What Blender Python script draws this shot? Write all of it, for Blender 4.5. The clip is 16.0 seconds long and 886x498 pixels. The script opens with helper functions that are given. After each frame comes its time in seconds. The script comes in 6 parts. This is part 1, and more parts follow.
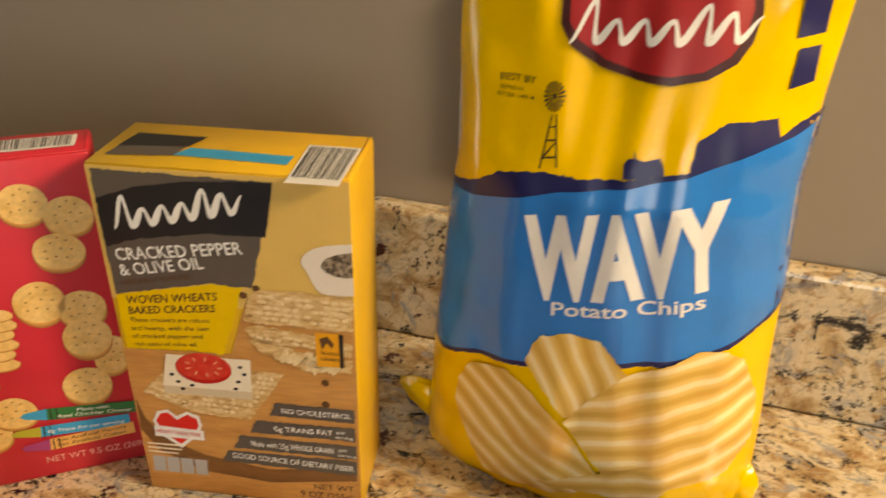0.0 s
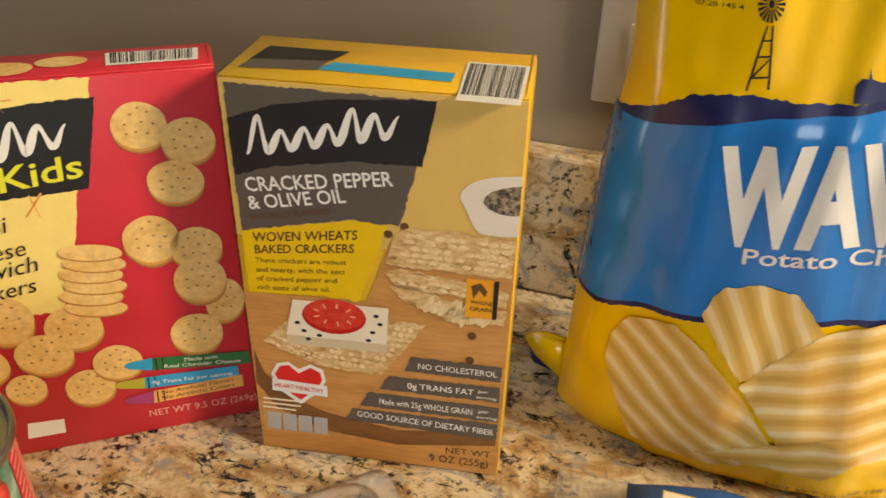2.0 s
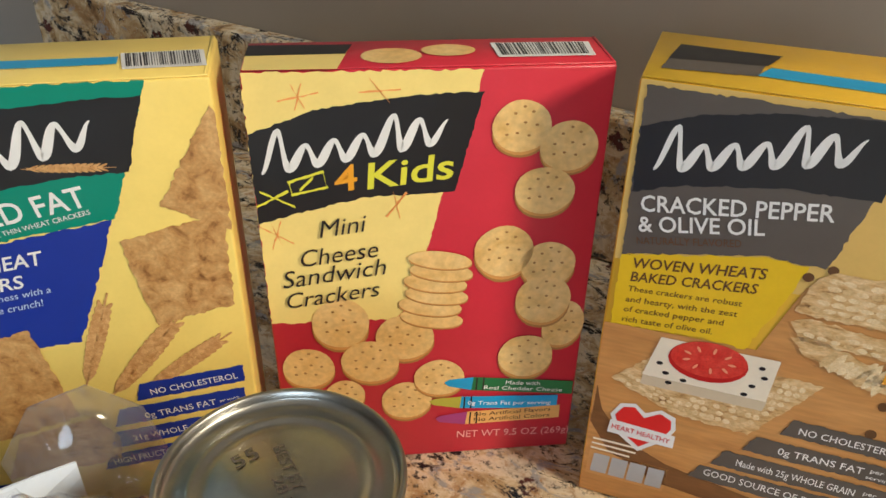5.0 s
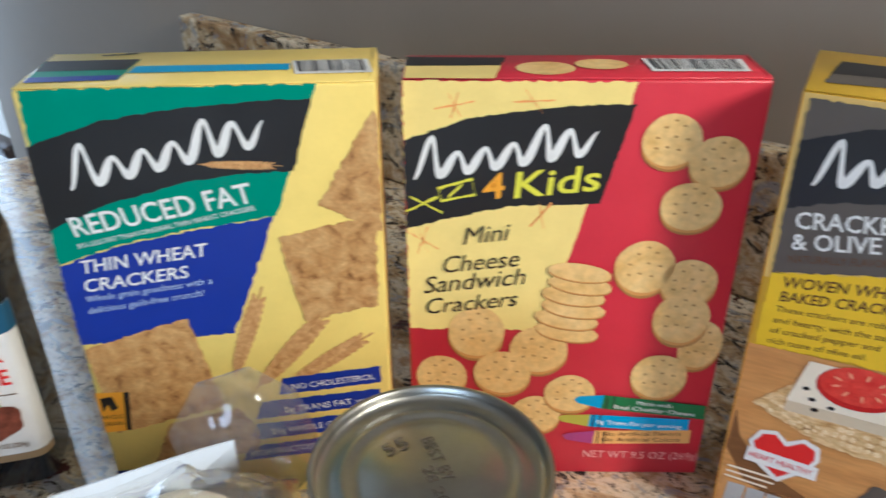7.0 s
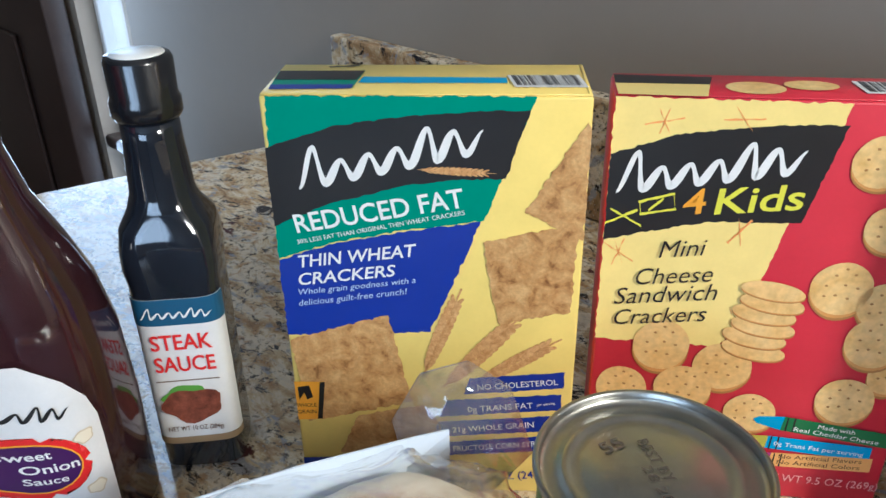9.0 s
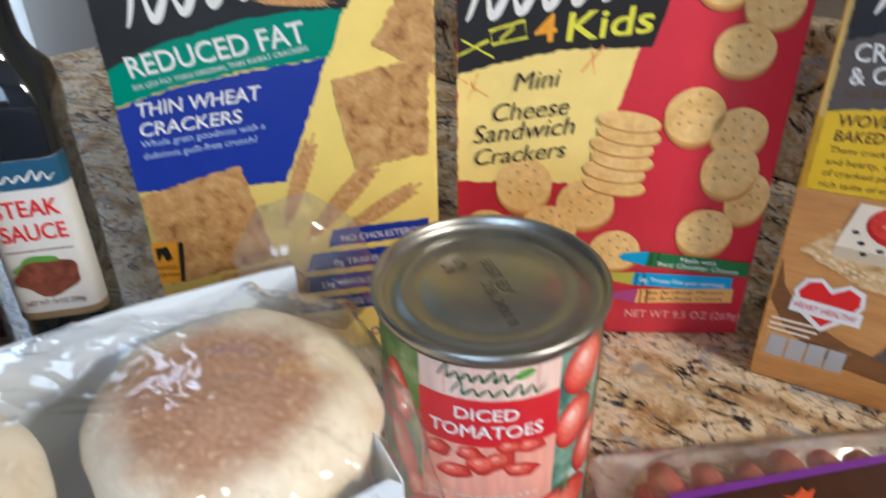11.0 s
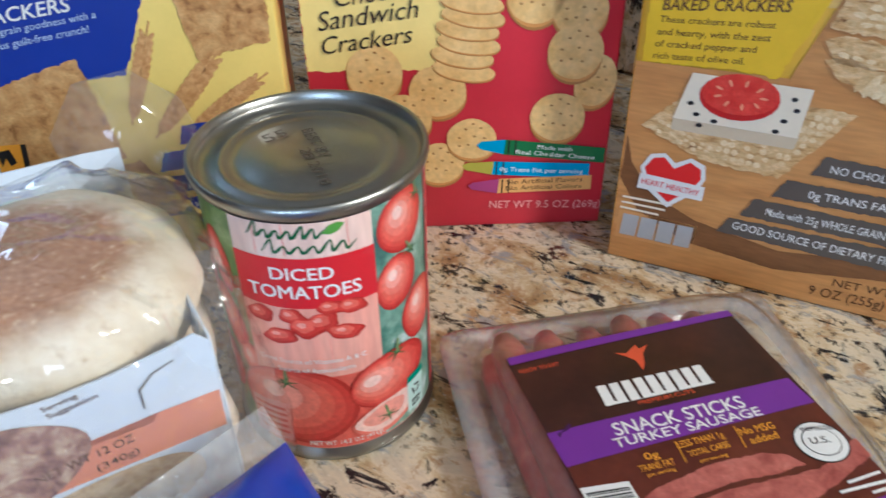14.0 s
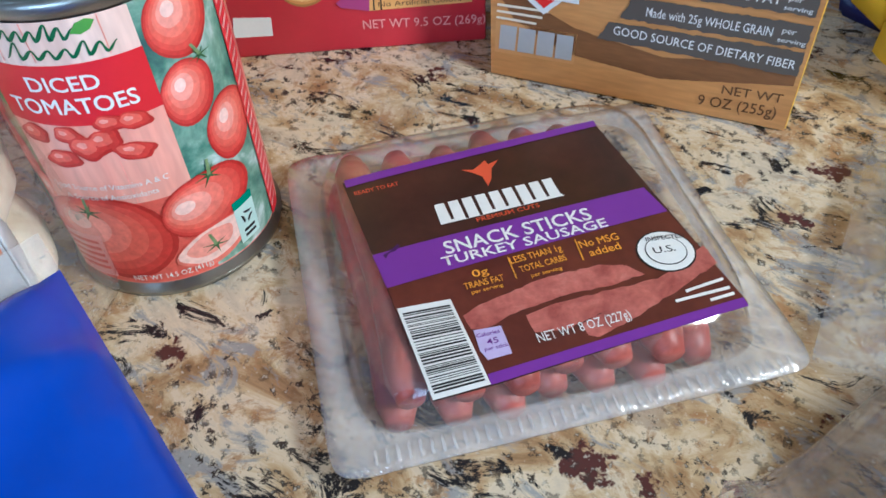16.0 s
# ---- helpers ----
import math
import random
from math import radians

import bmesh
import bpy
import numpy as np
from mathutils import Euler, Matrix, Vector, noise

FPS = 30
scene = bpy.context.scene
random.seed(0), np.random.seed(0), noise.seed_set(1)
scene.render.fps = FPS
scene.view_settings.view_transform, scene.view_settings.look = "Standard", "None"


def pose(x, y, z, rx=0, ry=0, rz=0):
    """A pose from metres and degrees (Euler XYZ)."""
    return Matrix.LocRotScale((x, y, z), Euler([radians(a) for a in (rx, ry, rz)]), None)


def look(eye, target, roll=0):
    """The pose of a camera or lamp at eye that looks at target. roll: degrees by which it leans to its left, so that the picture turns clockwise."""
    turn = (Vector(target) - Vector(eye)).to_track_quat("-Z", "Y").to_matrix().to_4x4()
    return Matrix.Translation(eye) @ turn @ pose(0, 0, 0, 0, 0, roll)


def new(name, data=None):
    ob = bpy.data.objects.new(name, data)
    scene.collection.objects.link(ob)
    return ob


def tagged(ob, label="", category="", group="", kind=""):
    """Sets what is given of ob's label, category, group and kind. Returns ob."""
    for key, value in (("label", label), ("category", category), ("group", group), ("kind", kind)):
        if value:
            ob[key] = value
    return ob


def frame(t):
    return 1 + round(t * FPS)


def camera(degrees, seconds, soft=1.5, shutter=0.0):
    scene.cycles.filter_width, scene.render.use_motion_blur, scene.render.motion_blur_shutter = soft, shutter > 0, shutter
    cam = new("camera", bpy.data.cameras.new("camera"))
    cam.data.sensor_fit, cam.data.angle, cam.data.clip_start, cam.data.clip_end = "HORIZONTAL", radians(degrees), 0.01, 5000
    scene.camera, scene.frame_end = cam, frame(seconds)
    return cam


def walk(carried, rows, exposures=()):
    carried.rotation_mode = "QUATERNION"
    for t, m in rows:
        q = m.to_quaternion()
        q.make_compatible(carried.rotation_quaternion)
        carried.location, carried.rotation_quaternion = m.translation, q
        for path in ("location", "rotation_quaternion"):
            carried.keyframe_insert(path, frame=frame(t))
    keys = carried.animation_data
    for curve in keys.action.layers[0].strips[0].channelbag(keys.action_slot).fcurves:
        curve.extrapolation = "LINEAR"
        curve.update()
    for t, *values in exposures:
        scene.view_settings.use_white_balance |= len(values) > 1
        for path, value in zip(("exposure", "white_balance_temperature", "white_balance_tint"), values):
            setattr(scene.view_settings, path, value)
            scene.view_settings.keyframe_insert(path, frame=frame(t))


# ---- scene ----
cam = camera(58.05, 16.0, shutter=0.5)
PATH = [
    (0, (0.0792, 0.1623, 0.3532), (-0.3914, 1.8433, -0.6229), 1.44),
    (0.5, (0.0414, 0.1607, 0.3373), (-0.4159, 1.8285, -0.6673), 1.57),
    (1, (0.0273, 0.1587, 0.3305), (-0.3975, 1.8269, -0.6877), 1.82),
    (1.5, (0.0144, 0.1680, 0.3231), (-0.4411, 1.8163, -0.7139), 2.02),
    (2, (0.0062, 0.1789, 0.3166), (-0.4965, 1.8012, -0.7397), 1.79),
    (2.5, (-0.0042, 0.1794, 0.3156), (-0.5497, 1.7833, -0.7474), 1.27),
    (3, (-0.0097, 0.1788, 0.3133), (-0.5796, 1.7778, -0.7442), 1.00),
    (3.5, (-0.0257, 0.1771, 0.3110), (-0.6408, 1.7587, -0.7473), 0.81),
    (4, (-0.0599, 0.1835, 0.3060), (-0.7368, 1.7199, -0.7808), -0.12),
    (4.5, (-0.0809, 0.1813, 0.3001), (-0.9253, 1.6516, -0.7608), 0.48),
    (4.7, (-0.0987, 0.1823, 0.3008), (-0.9287, 1.6500, -0.7750), 0.89),
    (6.8, (-0.1074, 0.1663, 0.2926), (-1.1047, 1.5839, -0.7053), 0.05),
    (7, (-0.1122, 0.1612, 0.2920), (-1.1641, 1.5470, -0.6944), -0.42),
    (7.5, (-0.1310, 0.1434, 0.2969), (-1.2629, 1.4633, -0.6913), -0.64),
    (8, (-0.1432, 0.1246, 0.2992), (-1.3339, 1.4116, -0.6631), -0.58),
    (8.2, (-0.1409, 0.1210, 0.2948), (-1.3762, 1.3914, -0.6325), -0.96),
    (10.3, (-0.1360, 0.1184, 0.2905), (-1.3171, 1.3981, -0.6930), -1.35),
    (10.5, (-0.1311, 0.1222, 0.2840), (-1.2701, 1.4061, -0.7427), -1.20),
    (11, (-0.1089, 0.1347, 0.2606), (-1.1502, 1.4297, -0.8524), -1.07),
    (11.5, (-0.0952, 0.1401, 0.2411), (-1.0395, 1.4534, -0.9352), -0.82),
    (12, (-0.0907, 0.1389, 0.2351), (-1.0110, 1.4464, -0.9663), -1.03),
    (12.5, (-0.0860, 0.1394, 0.2333), (-0.9977, 1.4465, -0.9750), -0.91),
    (13, (-0.0822, 0.1404, 0.2354), (-1.0007, 1.4393, -0.9767), -1.12),
    (13.5, (-0.0799, 0.1407, 0.2368), (-0.9996, 1.4454, -0.9682), -0.93),
    (14, (-0.0657, 0.1444, 0.2368), (-0.9636, 1.4626, -0.9699), -0.90),
    (14.5, (-0.0398, 0.1546, 0.2278), (-0.9045, 1.4740, -1.0017), -1.63),
    (15, (-0.0198, 0.1630, 0.2210), (-0.8559, 1.4334, -1.0779), -2.71),
    (15.5, (-0.0152, 0.1742, 0.2097), (-0.8295, 1.3602, -1.1798), -3.62),
    (16, (-0.0214, 0.1821, 0.2065), (-0.8103, 1.3049, -1.2485), -3.83),
]
walk(cam, [(t, look(eye, target, roll)) for t, eye, target, roll in PATH],
     [(0.0, -0.14, 8500, 11), (1.0, -0.02, 7900, 8), (3.5, -0.1, 6800, 7), (4.7, -0.06, 6150, 7), (7.0, 0.08, 5200, 6), (8.0, 0.2, 4950, 5), (10.5, 0.08, 5200, 7), (11.5, -0.08, 5300, 8), (13.0, -0.13, 5000, 7), (14.5, -0.02, 4800, 5), (16.0, 0.1, 4500, 3)])

# ---- world and light ----
world = bpy.data.worlds.new("world")
scene.world = world
world.use_nodes = True
sky = world.node_tree.nodes.new("ShaderNodeTexSky")
sky.sky_type, sky.sun_disc = "NISHITA", False
sky.sun_elevation, sky.sun_rotation = radians(38), radians(200)
world.node_tree.links.new(sky.outputs[0], world.node_tree.nodes["Background"].inputs[0])
world.node_tree.nodes["Background"].inputs[1].default_value = 0.12
scene.view_settings.exposure = 0.0


def lamp(name, kind, m, power, colour, size=0.3, size_y=None):
    data = bpy.data.lights.new(name, kind)
    data.energy, data.color = power, colour
    if kind == "AREA":
        data.shape = "RECTANGLE"
        data.size, data.size_y = size, size_y or size
    ob = new(name, data)
    ob.matrix_world = m
    return ob


# unseen warm light added right of the counter, daylight through window behind the camera
lamp("added_warm_light", "AREA", look((1.25, 0.34, 0.98), (-0.1, 0.38, 0.05)), 30, (1.0, 0.82, 0.60), 0.30)
lamp("window_daylight", "AREA", look((1.0, -2.5, 0.75), (-0.2, 0.35, 0.05)), 33, (0.82, 0.91, 1.0), 1.5, 1.1)
lamp("door_daylight", "AREA", look((-1.40, 0.60, 0.25), (-0.2, 0.25, 0.05)), 3.5, (0.80, 0.90, 1.0), 0.16, 1.6)

# ---- materials ----
def nodes_of(name):
    m = bpy.data.materials.new(name)
    m.use_nodes = True
    nt = m.node_tree
    return m, nt, nt.nodes["Principled BSDF"]


def link(nt, a, b):
    nt.links.new(a, b)


def noise_tex(nt, scale, detail=3.0, rough=0.55, coords=None, distortion=0.0):
    n = nt.nodes.new("ShaderNodeTexNoise")
    n.inputs["Scale"].default_value, n.inputs["Detail"].default_value = scale, detail
    n.inputs["Roughness"].default_value, n.inputs["Distortion"].default_value = rough, distortion
    if coords:
        link(nt, coords, n.inputs["Vector"])
    return n


def obj_coords(nt, stretch=(1, 1, 1), turn=(0, 0, 0)):
    tc, mp = nt.nodes.new("ShaderNodeTexCoord"), nt.nodes.new("ShaderNodeMapping")
    mp.inputs["Scale"].default_value = stretch
    mp.inputs["Rotation"].default_value = [radians(a) for a in turn]
    link(nt, tc.outputs["Object"], mp.inputs["Vector"])
    return mp.outputs["Vector"]


def ramp(nt, fac, stops, mode="LINEAR"):
    r = nt.nodes.new("ShaderNodeValToRGB")
    r.color_ramp.interpolation = mode
    els = r.color_ramp.elements
    while len(els) < len(stops):
        els.new(0.5)
    for e, (p, c) in zip(els, stops):
        e.position, e.color = p, (*c, 1) if len(c) == 3 else c
    link(nt, fac, r.inputs["Fac"])
    return r.outputs["Color"]


def mix(nt, fac, a, b, blend="MIX"):
    n = nt.nodes.new("ShaderNodeMix")
    n.data_type, n.blend_type = "RGBA", blend
    for sock, val in ((n.inputs["Factor"], fac), (n.inputs["A"], a), (n.inputs["B"], b)):
        if isinstance(val, (int, float)):
            sock.default_value = val
        elif isinstance(val, tuple):
            sock.default_value = (*val, 1)
        else:
            link(nt, val, sock)
    return n.outputs["Result"]


def bump(nt, bsdf, height, strength=0.2, distance=0.001):
    b = nt.nodes.new("ShaderNodeBump")
    b.inputs["Strength"].default_value, b.inputs["Distance"].default_value = strength, distance
    link(nt, height, b.inputs["Height"])
    link(nt, b.outputs["Normal"], bsdf.inputs["Normal"])


def shade(c, k):
    return tuple(min(1.0, v * k) for v in c)


def paint(name, c, rough=0.45, metal=0.0, var=0.08, scale=60, relief=0.0, relief_scale=400, coat=0.0):
    """A surface with a coarse and a fine variation of one colour."""
    m, nt, b = nodes_of(name)
    co = obj_coords(nt)
    big, fine = noise_tex(nt, scale, 4, 0.6, co), noise_tex(nt, scale * 9, 2, 0.6, co)
    col = ramp(nt, big.outputs["Fac"], [(0.3, shade(c, 1 - var)), (0.7, shade(c, 1 + var))])
    col = mix(nt, 0.25, col, ramp(nt, fine.outputs["Fac"], [(0.3, shade(c, 1 - var)), (0.7, shade(c, 1 + var))]))
    link(nt, col, b.inputs["Base Color"])
    link(nt, ramp(nt, big.outputs["Fac"], [(0.3, (rough * 0.9,) * 3), (0.7, (min(1, rough * 1.1),) * 3)]), b.inputs["Roughness"])
    b.inputs["Metallic"].default_value, b.inputs["Coat Weight"].default_value = metal, coat
    if relief:
        bump(nt, b, noise_tex(nt, relief_scale, 3, 0.6, co).outputs["Fac"], relief, 0.0006)
    return m


def granite():
    """Polished stone: cream and tan clouds, bluish grey patches, rust spots, black veins and specks."""
    m, nt, b = nodes_of("granite")
    co = obj_coords(nt, (1, 1, 1), (0, 0, 25))
    st = obj_coords(nt, (1.0, 1.8, 1.0), (0, 0, 35))
    n1 = noise_tex(nt, 26, 7, 0.64, st, 0.7)
    col = ramp(nt, n1.outputs["Fac"], [(0.30, (0.16, 0.09, 0.04)), (0.40, (0.36, 0.23, 0.11)), (0.47, (0.53, 0.40, 0.23)), (0.54, (0.68, 0.58, 0.41)), (0.62, (0.56, 0.48, 0.36)), (0.74, (0.24, 0.17, 0.11))])
    n2 = noise_tex(nt, 80, 6, 0.7, co, 0.6)
    col = mix(nt, ramp(nt, n2.outputs["Fac"], [(0.54, (0, 0, 0)), (0.62, (0.8,) * 3)]), col, (0.36, 0.20, 0.085))
    grey = noise_tex(nt, 40, 6, 0.65, st, 0.8)
    col = mix(nt, ramp(nt, grey.outputs["Fac"], [(0.55, (0, 0, 0)), (0.61, (0.8,) * 3)]), col, (0.27, 0.285, 0.31))
    vo = nt.nodes.new("ShaderNodeTexVoronoi")
    vo.inputs["Scale"].default_value = 34
    warp = noise_tex(nt, 110, 4, 0.65, co)
    link(nt, mix(nt, 0.03, co, warp.outputs["Color"], "ADD"), vo.inputs["Vector"])
    spots = ramp(nt, vo.outputs["Distance"], [(0.18, (1, 1, 1)), (0.24, (0, 0, 0))])
    pick = ramp(nt, vo.outputs["Color"], [(0.62, (0, 0, 0)), (0.66, (1, 1, 1))])
    col = mix(nt, mix(nt, 1.0, spots, pick, "MULTIPLY"), col, (0.085, 0.030, 0.026))
    veins = noise_tex(nt, 36, 9, 0.76, st, 0.9)
    col = mix(nt, ramp(nt, veins.outputs["Fac"], [(0.405, (1, 1, 1)), (0.44, (0, 0, 0))]), col, (0.018, 0.017, 0.020))
    n3 = noise_tex(nt, 240, 4, 0.65, co)
    zone = noise_tex(nt, 24, 3, 0.6, st)
    specks = mix(nt, 1.0, ramp(nt, n3.outputs["Fac"], [(0.54, (0, 0, 0)), (0.60, (1, 1, 1))]), ramp(nt, zone.outputs["Fac"], [(0.42, (0.10,) * 3), (0.58, (1, 1, 1))]), "MULTIPLY")
    col = mix(nt, specks, col, (0.05, 0.038, 0.03))
    fleck = noise_tex(nt, 480, 2, 0.5, co)
    col = mix(nt, ramp(nt, fleck.outputs["Fac"], [(0.62, (0, 0, 0)), (0.72, (0.5, 0.5, 0.5))]), col, (0.82, 0.77, 0.64))
    link(nt, col, b.inputs["Base Color"])
    link(nt, ramp(nt, n2.outputs["Fac"], [(0.3, (0.09,) * 3), (0.7, (0.20,) * 3)]), b.inputs["Roughness"])
    bump(nt, b, n3.outputs["Fac"], 0.03, 0.0004)
    return m


def film(name, tint=(0.95, 0.96, 0.97), haze=0.12, rough=0.12, bumpy=0.35, scale=45):
    """Thin clear plastic: light goes straight through, with gloss and a little haze."""
    m, nt, b = nodes_of(name)
    out = nt.nodes["Material Output"]
    co = obj_coords(nt)
    n = noise_tex(nt, scale, 2, 0.5, co, 1.2)
    crease = ramp(nt, n.outputs["Fac"], [(0.25, (1, 1, 1)), (0.47, (0.2,) * 3), (0.53, (0.2,) * 3), (0.75, (1, 1, 1))])
    b.inputs["Base Color"].default_value = (*tint, 1)
    b.inputs["Roughness"].default_value = rough
    bump(nt, b, crease, bumpy, 0.003)
    clear, ms = nt.nodes.new("ShaderNodeBsdfTransparent"), nt.nodes.new("ShaderNodeMixShader")
    clear.inputs[0].default_value = (0.99, 0.99, 0.99, 1)
    lw, pw, ad = nt.nodes.new("ShaderNodeLayerWeight"), nt.nodes.new("ShaderNodeMath"), nt.nodes.new("ShaderNodeMath")
    pw.operation, ad.operation = "POWER", "MULTIPLY_ADD"
    pw.inputs[1].default_value, ad.inputs[1].default_value, ad.inputs[2].default_value = 3.0, 0.7, 0.075
    link(nt, lw.outputs["Facing"], pw.inputs[0])
    link(nt, pw.outputs[0], ad.inputs[0])
    gl, gm = nt.nodes.new("ShaderNodeBsdfGlossy"), nt.nodes.new("ShaderNodeMixShader")
    gl.inputs["Roughness"].default_value = rough
    bb = nt.nodes.new("ShaderNodeBump")
    bb.inputs["Strength"].default_value, bb.inputs["Distance"].default_value = bumpy, 0.003
    link(nt, crease, bb.inputs["Height"])
    link(nt, bb.outputs["Normal"], gl.inputs["Normal"])
    link(nt, bb.outputs["Normal"], lw.inputs["Normal"])
    ms.inputs[0].default_value = haze
    link(nt, clear.outputs[0], ms.inputs[1])
    link(nt, b.outputs[0], ms.inputs[2])
    link(nt, ad.outputs[0], gm.inputs[0])
    link(nt, ms.outputs[0], gm.inputs[1])
    link(nt, gl.outputs[0], gm.inputs[2])
    link(nt, gm.outputs[0], out.inputs["Surface"])
    return m


def glow(name, c, strength):
    m, nt, b = nodes_of(name)
    b.inputs["Base Color"].default_value = (*c, 1)
    b.inputs["Emission Color"].default_value, b.inputs["Emission Strength"].default_value = (*c, 1), strength
    return m


GRANITE = granite()
WALL = paint("wall_paint", (0.30, 0.255, 0.205), 0.75, var=0.04, scale=6, relief=0.12, relief_scale=260)
WHITE_PAINT = paint("white_paint", (0.75, 0.74, 0.71), 0.7, var=0.03, scale=5, relief=0.06)
FLOOR_WOOD = paint("floor_wood", (0.16, 0.09, 0.05), 0.4, var=0.25, scale=8)
DARK_WOOD = paint("dark_wood", (0.035, 0.022, 0.018), 0.35, var=0.3, scale=14)
TIN_GREY = paint("door_metal", (0.4, 0.4, 0.4), 0.35, 1.0)
PLASTIC_WHITE = paint("plate_plastic", (0.72, 0.71, 0.68), 0.35, var=0.02)

# ---- helpers for shapes ----
def part(name, bm, material, parent=None, label="", smooth=True, m=None):
    me = bpy.data.meshes.new(name)
    if m is not None:
        bm.transform(m)
    bmesh.ops.recalc_face_normals(bm, faces=bm.faces)
    bm.to_mesh(me)
    bm.free()
    for p in me.polygons:
        p.use_smooth = smooth
    for mt in material if isinstance(material, (list, tuple)) else (material,):
        me.materials.append(mt)
    ob = new(name, me)
    if parent:
        ob.parent = parent
    if label:
        tagged(ob, label)
    return ob


def thing(name, m, label, category, group="", kind=""):
    ob = new(name)
    ob.matrix_world = m
    return tagged(ob, label, category, group, kind)


def slab(w, d, h, bevel=0.0, seg=2, at=(0, 0, 0)):
    """A bevelled block with its lower left front corner at the point."""
    bm = bmesh.new()
    bmesh.ops.create_cube(bm, size=1, matrix=Matrix.Translation((at[0] + w / 2, at[1] + d / 2, at[2] + h / 2)) @ Matrix.Diagonal((w, d, h, 1)))
    if bevel:
        bmesh.ops.bevel(bm, geom=bm.edges, offset=bevel, segments=seg, affect="EDGES", profile=0.5)
    return bm


def loft(rings, close=True, cap=True):
    """Quads between rings of equal length."""
    bm = bmesh.new()
    vs = [[bm.verts.new(p) for p in ring] for ring in rings]
    n = len(vs[0])
    for a, b in zip(vs, vs[1:]):
        for i in range(n if close else n - 1):
            j = (i + 1) % n
            bm.faces.new((a[i], a[j], b[j], b[i]))
    if cap:
        bm.faces.new(vs[0][::-1])
        bm.faces.new(vs[-1])
    return bm


def ring(z, rx, ry, power=2.0, n=48, cx=0.0, cy=0.0):
    """A superellipse at the height z: power 2 is round, higher is squarer."""
    out = []
    for i in range(n):
        a = 2 * math.pi * i / n
        c, s = math.cos(a), math.sin(a)
        out.append((cx + rx * math.copysign(abs(c) ** (2 / power), c), cy + ry * math.copysign(abs(s) ** (2 / power), s), z))
    return out


def lathe(profile, n=64, cap=True):
    return loft([ring(z, r, r, 2, n) for r, z in profile], True, cap)


# ---- room ----
def structure(name, bm, material, label, category):
    return tagged(part(name, bm, material, smooth=False), label, category, kind="structure")


YAW = -0.8
BACK = pose(-0.05, 0.6535, 0, 0, 0, YAW)          # on the back wall's face, x along the wall
structure("ground_floor", slab(8, 8, 0.1, at=(-5.0, -4.5, -1.02)), FLOOR_WOOD, "dark brown wooden kitchen floor", "floor").name = "floor"
structure("ceiling", slab(8, 8, 0.1, at=(-5.0, -4.5, 1.56)), WHITE_PAINT, "plain white painted kitchen ceiling", "ceiling")


def wall(name, m, pieces):
    bm = bmesh.new()
    for x0, x1, z0, z1 in pieces:
        bmesh.ops.create_cube(bm, size=1, matrix=m @ Matrix.Translation(((x0 + x1) / 2, 0.06, (z0 + z1) / 2)) @ Matrix.Diagonal((x1 - x0, 0.12, z1 - z0, 1)))
    structure(name, bm, WALL, "beige painted kitchen wall", "wall")


wall("wall_north", BACK, [(-4.2, -1.46, -0.92, 1.56), (-1.46, -1.27, 1.15, 1.56), (-1.27, 2.6, -0.92, 1.56)])
wall("wall_east", pose(1.9, 0.3, 0, 0, 0, -90), [(-1.6, 4.6, -0.92, 1.56)])
wall("wall_south", pose(0, -2.6, 0, 0, 0, 180), [(-2.1, -1.8, -0.92, 1.56), (-0.2, 4.4, -0.92, 1.56), (-1.8, -0.2, -0.92, 0.15), (-1.8, -0.2, 1.35, 1.56)])
wall("wall_west", pose(-3.9, 0, 0, 0, 0, 90), [(-2.8, 2.2, -0.92, 1.56)])

# bright glazed door at the end of the room
patio_door = thing("glazed_door", BACK @ pose(-1.46, 0.03, -0.92), "narrow glazed door with bright daylight behind it", "door")
patio_door["kind"] = "structure"
part("pane", slab(0.15, 0.006, 1.95, at=(0.015, 0.02, 0.06)), film("door_glass", haze=0.02, rough=0.02, bumpy=0.0), patio_door, smooth=False).visible_shadow = False
for nm, bm in (("stile", slab(0.012, 0.045, 2.07, 0.003)), ("stile", slab(0.025, 0.045, 2.07, 0.003, at=(0.165, 0, 0))),
               ("rail", slab(0.153, 0.045, 0.06, 0.004, at=(0.012, 0, 2.01))), ("rail", slab(0.153, 0.045, 0.06, 0.004, at=(0.012, 0, 0)))):
    part(nm, bm, WHITE_PAINT, patio_door, smooth=False)
part("push_bar", slab(0.16, 0.03, 0.022, 0.006, at=(0.012, -0.035, 0.725)), DARK_WOOD, patio_door, "dark bar across the pane")
part("outside_backdrop", slab(1.6, 0.02, 2.6, at=(-0.6, 0.5, -0.2)), glow("bright_daylight", (0.88, 0.94, 1.0), 2.6), smooth=False, m=BACK @ pose(-1.46, 0, -0.92))
tagged(bpy.data.objects["outside_backdrop"], "bright overexposed daylight outside the door", "backdrop", kind="structure")
south = thing("window_1", pose(1.0, -2.66, 0.75), "plain window with white frame behind the kitchen", "window", kind="structure")
for x, z, w, h in ((-0.8, -0.6, 1.6, 0.05), (-0.8, 0.55, 1.6, 0.05), (-0.8, -0.55, 0.05, 1.1), (0.75, -0.55, 0.05, 1.1), (-0.02, -0.55, 0.04, 1.1)):
    part("window_frame", slab(w, 0.05, h, 0.004, at=(x, 0, z)), WHITE_PAINT, south, smooth=False)
dark = thing("dark_door", BACK @ pose(-2.30, -0.05, -0.915), "dark stained wooden door standing open against the wall", "door")
part("leaf", slab(0.83, 0.04, 2.03, 0.004), DARK_WOOD, dark)
